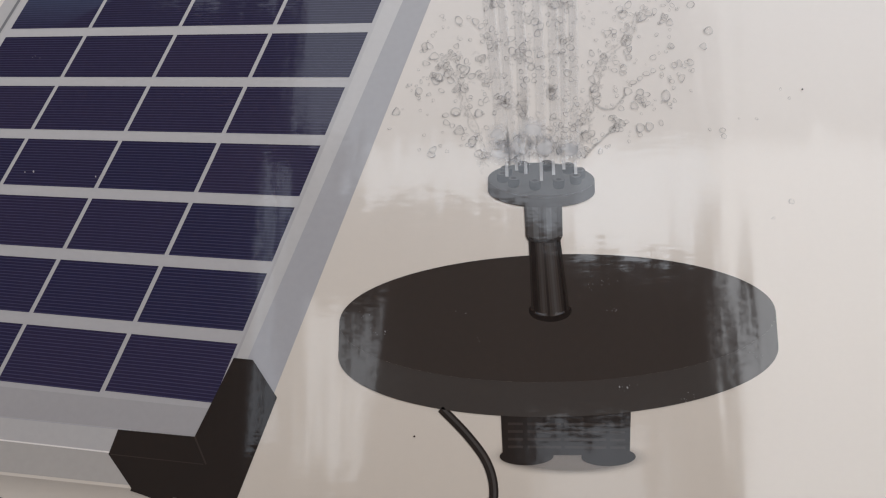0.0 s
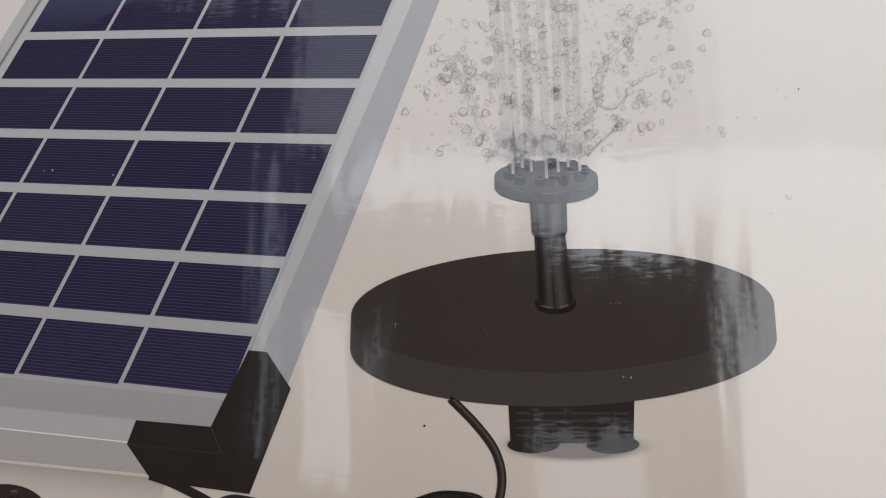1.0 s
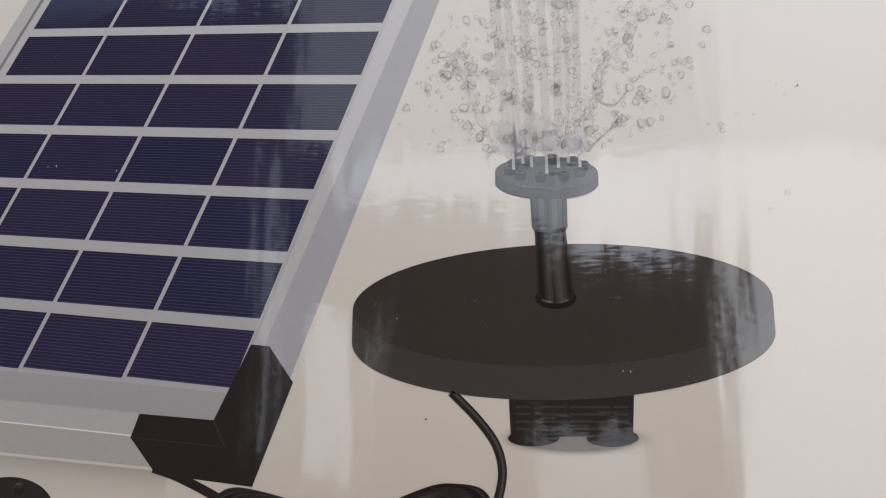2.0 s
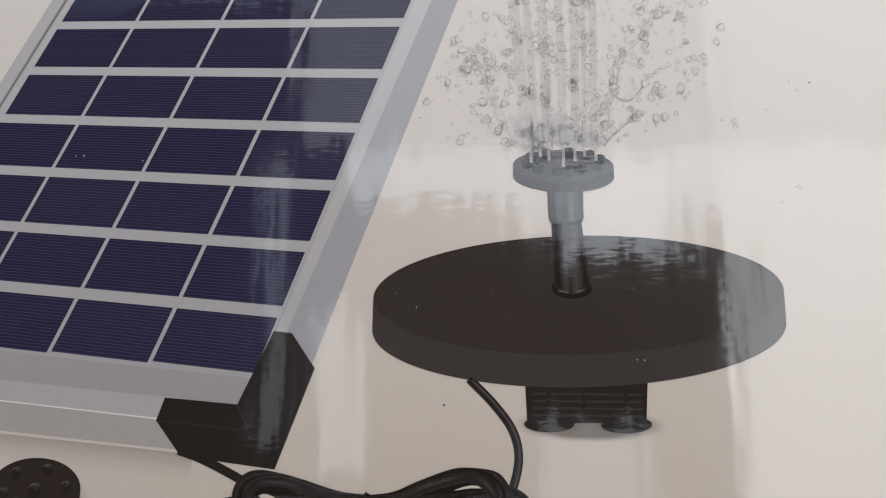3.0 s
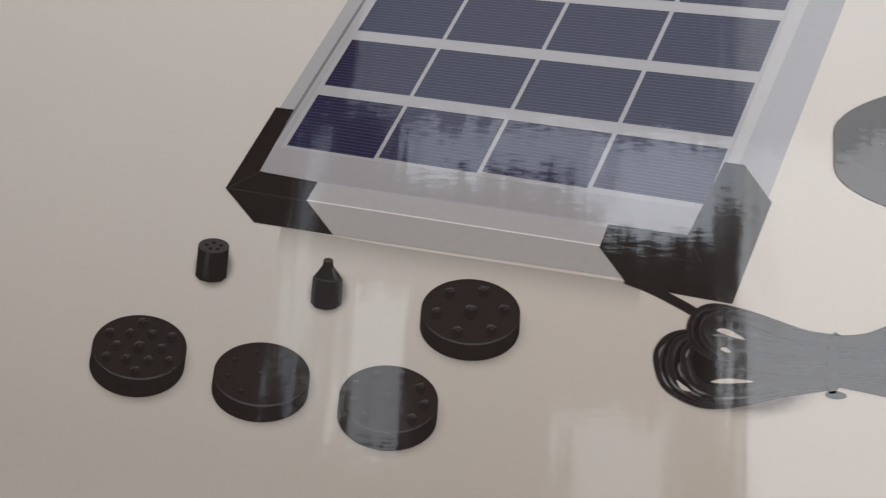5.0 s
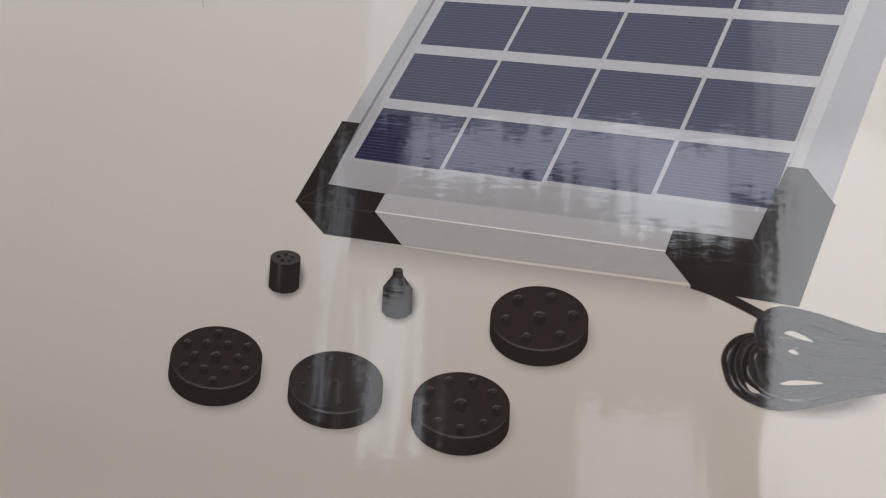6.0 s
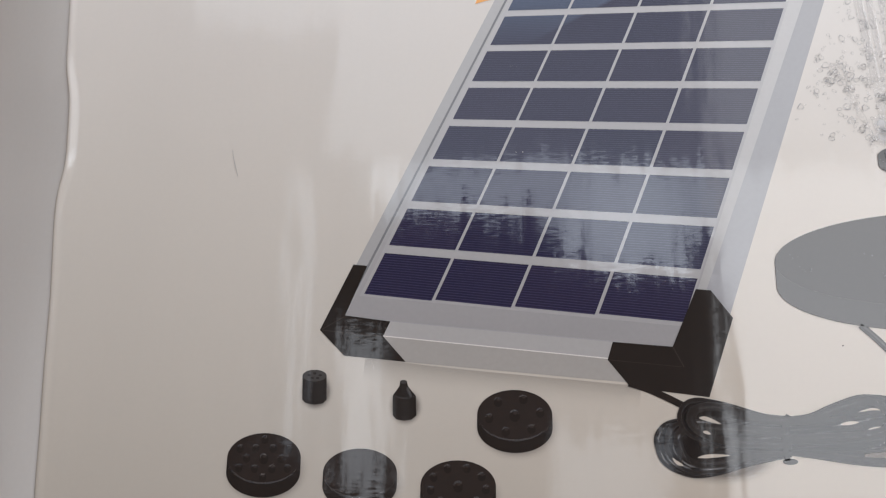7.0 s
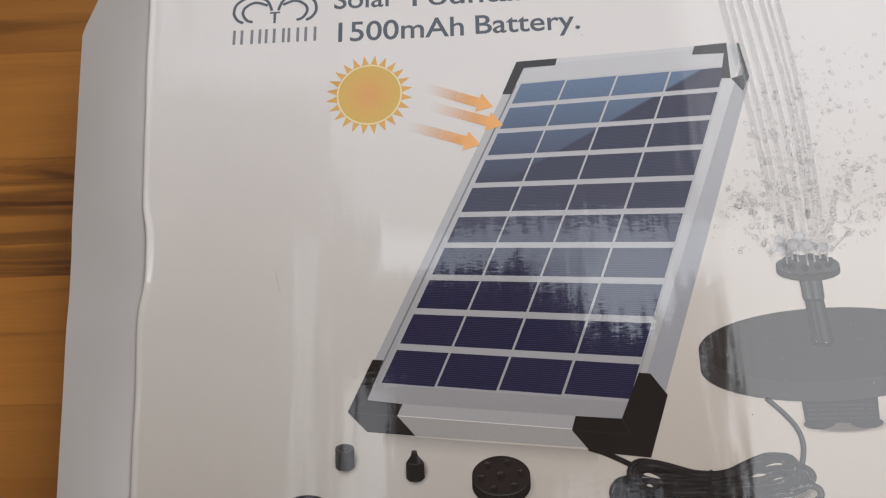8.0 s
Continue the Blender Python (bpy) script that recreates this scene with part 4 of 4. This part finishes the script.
def nozzle_prints():
    n1 = flat("nozzle_print", [(-3.4, -9.9), (1.8, -9.8), (2.0, -14.9), (1.2, -15.6), (-0.5, -15.9), (-2.4, -15.6), (-3.2, -14.9)], 7, BLACK, box,
              "printed picture of a black cylindrical nozzle")
    flat("nozzle_end", oval(-0.8, -9.8, 2.6, 1.25, 0, 28), 8, CHAR, n1)
    for dx, dy in ((-1.2, 0.1), (0.0, 0.5), (1.2, 0.1), (-0.5, -0.5), (0.7, -0.5)):
        flat("hole", oval(-0.8 + dx, -9.8 + dy, 0.38, 0.24, 0, 10), 9, BLACK, n1)
    bm = bmesh.new()
    soft_line(bm, [(-1.6, -11.0), (-1.5, -15.2)], 1.2, 9, [0.35, 0.2])
    part("glint", bm, JET, n1)
    n2 = flat("nozzle_print", [(16.1, -13.9), (17.5, -11.9), (17.6, -11.0), (19.1, -11.0), (19.3, -11.9), (21.0, -13.9), (21.2, -18.0), (20.2, -18.8),
                               (18.7, -19.1), (17.0, -18.8), (16.2, -18.0)], 7, BLACK, box, "printed picture of a black conical nozzle")
    flat("nozzle_end", oval(18.35, -11.0, 0.8, 0.4, 0, 16), 8, CHAR, n2)
    bm = bmesh.new()
    soft_line(bm, [(19.2, -12.2), (19.9, -14.0)], 0.9, 9, [0.7, 0.8])
    soft_line(bm, [(16.4, -14.0), (18.6, -14.5), (20.8, -14.0)], 0.4, 9, [0.3, 0.5, 0.3])
    part("glint", bm, JET, n2)


nozzle_prints()


# ---- print: sun, arrows, lettering ----
def sun_print():
    cx, cy = 4.83, 97.6
    bm = bmesh.new()
    uv = bm.loops.layers.uv.verify()
    c = vert(bm, cx, cy, 5)
    ring = [vert(bm, x, y, 5) for x, y in oval(cx, cy, 10.4, 10.5, 0, 64)]
    for i in range(64):
        f = bm.faces.new((c, ring[i], ring[(i + 1) % 64]))
        for lp in f.loops:
            lp[uv].uv = (0.5, 0.0 if lp.vert is c else 1.0)
    disc = part("sun_print", bm, SUN, box, "printed orange sun with pointed rays and a cream ring")
    bm = bmesh.new()
    strip(bm, oval(cx, cy, 10.25, 10.35, 0, 64, close=True), oval(cx, cy, 9.75, 9.85, 0, 64, close=True), 7)
    part("ring", bm, CREAM, disc)
    for k in range(24):
        t = 2 * math.pi * (k + 0.5) / 24
        d = 0.108
        r = 13.7
        flat("ray", [(cx + 10.3 * math.cos(t - d), cy + 10.4 * math.sin(t - d)), (cx + r * math.cos(t), cy + r * math.sin(t)),
                     (cx + 10.3 * math.cos(t + d), cy + 10.4 * math.sin(t + d))], 6, ORANGE, disc)


def arrow_print(x0, y0, x1, y1):
    bm = bmesh.new()
    l = math.hypot(x1 - x0, y1 - y0)
    ux, uy = (x1 - x0) / l, (y1 - y0) / l
    hx, hy = x1 - ux * 4.8, y1 - uy * 4.8
    line = [(x0 + (hx - x0) * i / 8, y0 + (hy - y0) * i / 8) for i in range(9)]
    ribbon(bm, line, 3.3, 14, 0, [(i / 8) * 0.96 for i in range(9)])
    strip(bm, [(hx - uy * 3.3, hy + ux * 3.3), (x1, y1)], [(hx + uy * 3.3, hy - ux * 3.3), (x1, y1)], 14, ([0.96, 1], [0.96, 1]))
    part("arrow_print", bm, ARROW, box, "printed orange arrow fading at its tail")


def lettering(name, words, x, y, cap, width, material, label):
    cu = bpy.data.curves.new(name, "FONT")
    cu.body = words
    cu.size, cu.offset = 1.0, 0.010
    tmp = bpy.data.objects.new(name, cu)
    scene.collection.objects.link(tmp)
    bpy.context.view_layer.update()
    me = bpy.data.meshes.new_from_object(tmp.evaluated_get(bpy.context.evaluated_depsgraph_get()))
    bpy.data.objects.remove(tmp)
    xs = [v.co.x for v in me.vertices]
    sx = width / (max(xs) - min(xs)) / 1000
    sy = cap / 0.70 / 1000
    x_min = min(xs)
    for v in me.vertices:
        v.co = ((v.co.x - x_min) * sx + x / 1000, v.co.y * sy + y / 1000, TOP + 4 * STEP)
    me.materials.clear()
    me.materials.append(material)
    ob = new(name, me)
    ob.parent = box
    ob.matrix_parent_inverse = box.matrix_world.inverted()
    tagged(ob, label)


def badge():
    bm = bmesh.new()
    cx = -26.4
    for s in (-1, 1):
        for curl in (((1, 129.5), (3, 133.5), (8, 135), (12.5, 132.8), (13.6, 129.3), (12.3, 126.6), (10.3, 125.4)),
                     ((2.5, 131.5), (6.5, 132.8), (9.8, 131.2), (10.6, 128.8), (9.2, 126.4), (7.2, 125.6))):
            ribbon(bm, smooth_line([(cx + s * x, y) for x, y in curl]), 0.95, 5)
    poly(bm, [(cx - 1.7, 129.0), (cx + 1.7, 129.0), (cx + 1.7, 128.4), (cx - 1.7, 128.4)], 4)
    poly(bm, [(cx - 0.5, 128.4), (cx + 0.5, 128.4), (cx + 0.35, 124.8), (cx - 0.35, 124.8)], 4)
    b = part("badge_print", bm, TEXT, box, "slate-grey printed fountain badge with plain bars")
    for x in (-39.4, -36.9, -33.6, -31.0, -28.9, -26.3, -23.3, -21.5, -18.6, -16.0, -13.0):
        flat("bar", [(x - 0.45, 117.6), (x + 0.45, 117.6), (x + 0.45, 122.8), (x - 0.45, 122.8)], 4, GREY, b)


sun_print()
arrow_print(21.5, 99.3, 43.2, 91.4)
arrow_print(23.0, 92.8, 46.0, 85.0)
arrow_print(15.8, 86.7, 39.0, 78.9)
for words, x, y, cap, width in (("1500mAh", -5.4, 116.8, 7.0, 40.2), ("Battery.", 38.5, 117.1, 6.7, 32.8), ("Solar", -7.0, 128.9, 6.8, 20.2), ("Fountain", 18.5, 128.5, 6.8, 40.5)):
    lettering("printed_word", words, x, y, cap, width, TEXT, "slate-grey printed word on the carton")
badge()


def specks():
    """Scuffs in the varnish: white nicks, two dark dots and a fine scratch."""
    for x, y, r in ((44.1, 40.2, 0.32), (42.6, 40.1, 0.2), (55.0, 39.2, 0.25), (141.1, 4.6, 0.25), (142.3, 4.5, 0.28), (104.6, 13.1, 0.22), (42.3, 4.9, 0.16)):
        flat("nick", oval(x, y, r * 0.4, r * 0.7, 20, 9), 31, FRAME_SIDE, box)
    # small pitted patches over the float
    rnd = random.Random(21)
    for x, y, n in ((141.5, 4.6, 5), (151.0, 2.9, 7), (104.0, 12.9, 6), (139.6, 21.2, 6), (140.9, 16.4, 6), (117.0, 16.7, 2), (119.4, 11.6, 2),
                    (161.5, 9.6, 6), (101.0, 15.6, 5), (43.2, 61.3, 3), (136.5, 20.6, 4)):
        for _ in range(n):
            r = rnd.uniform(0.05, 0.13)
            flat("nick", oval(x + rnd.gauss(0, 0.7), y + rnd.gauss(0, 0.35), r * 0.5, r, rnd.uniform(0, 180), 7), 31, GREY, box)
    for x, y, r in ((172.5, 52.9, 0.16), (109.5, -3.1, 0.16), (71.6, 114.6, 0.15)):
        flat("dark_dot", oval(x, y, r, r, 0, 9), 31, BLACK, box)
    bm = bmesh.new()
    ribbon(bm, smooth_line([(-22.2, 41.5), (-21.9, 39.6), (-20.6, 35.2)]), 0.09, 31)
    part("scratch", bm, FRAME_SIDE, box)


specks()


# ---- the table's staves ----
def staves(top):
    rnd = random.Random(11)
    w = 0.048
    y = 0.0118 - w * 8
    shapes = {}
    row = 0
    while y < 0.45:
        x = -0.80 - rnd.uniform(0.0, 0.2)
        while x < 0.62:
            l = rnd.choice((0.36, 0.44, 0.52))
            a, b = max(x, -0.80), min(x + l, 0.62)
            if b - a > 0.02:
                key = (round(b - a, 4), row % 5 == 4)
                if key not in shapes:
                    bm = bmesh.new()
                    slab(bm, -key[0] / 2 + 0.00003, key[0] / 2 - 0.00003, -w / 2 + 0.00003, w / 2 - 0.00003, -0.012, 0.0)
                    me = bpy.data.meshes.new("stave")
                    bm.to_mesh(me)
                    bm.free()
                    me.materials.append(WOOD_STREAKED if key[1] else WOOD)
                    shapes[key] = me
                ob = new("stave", shapes[key])
                ob.location = ((a + b) / 2, y + w / 2, 0)
                ob.parent = top
                ob.matrix_parent_inverse = top.matrix_world.inverted()
            x += l
        y += w
        row += 1


staves(wooden_table)
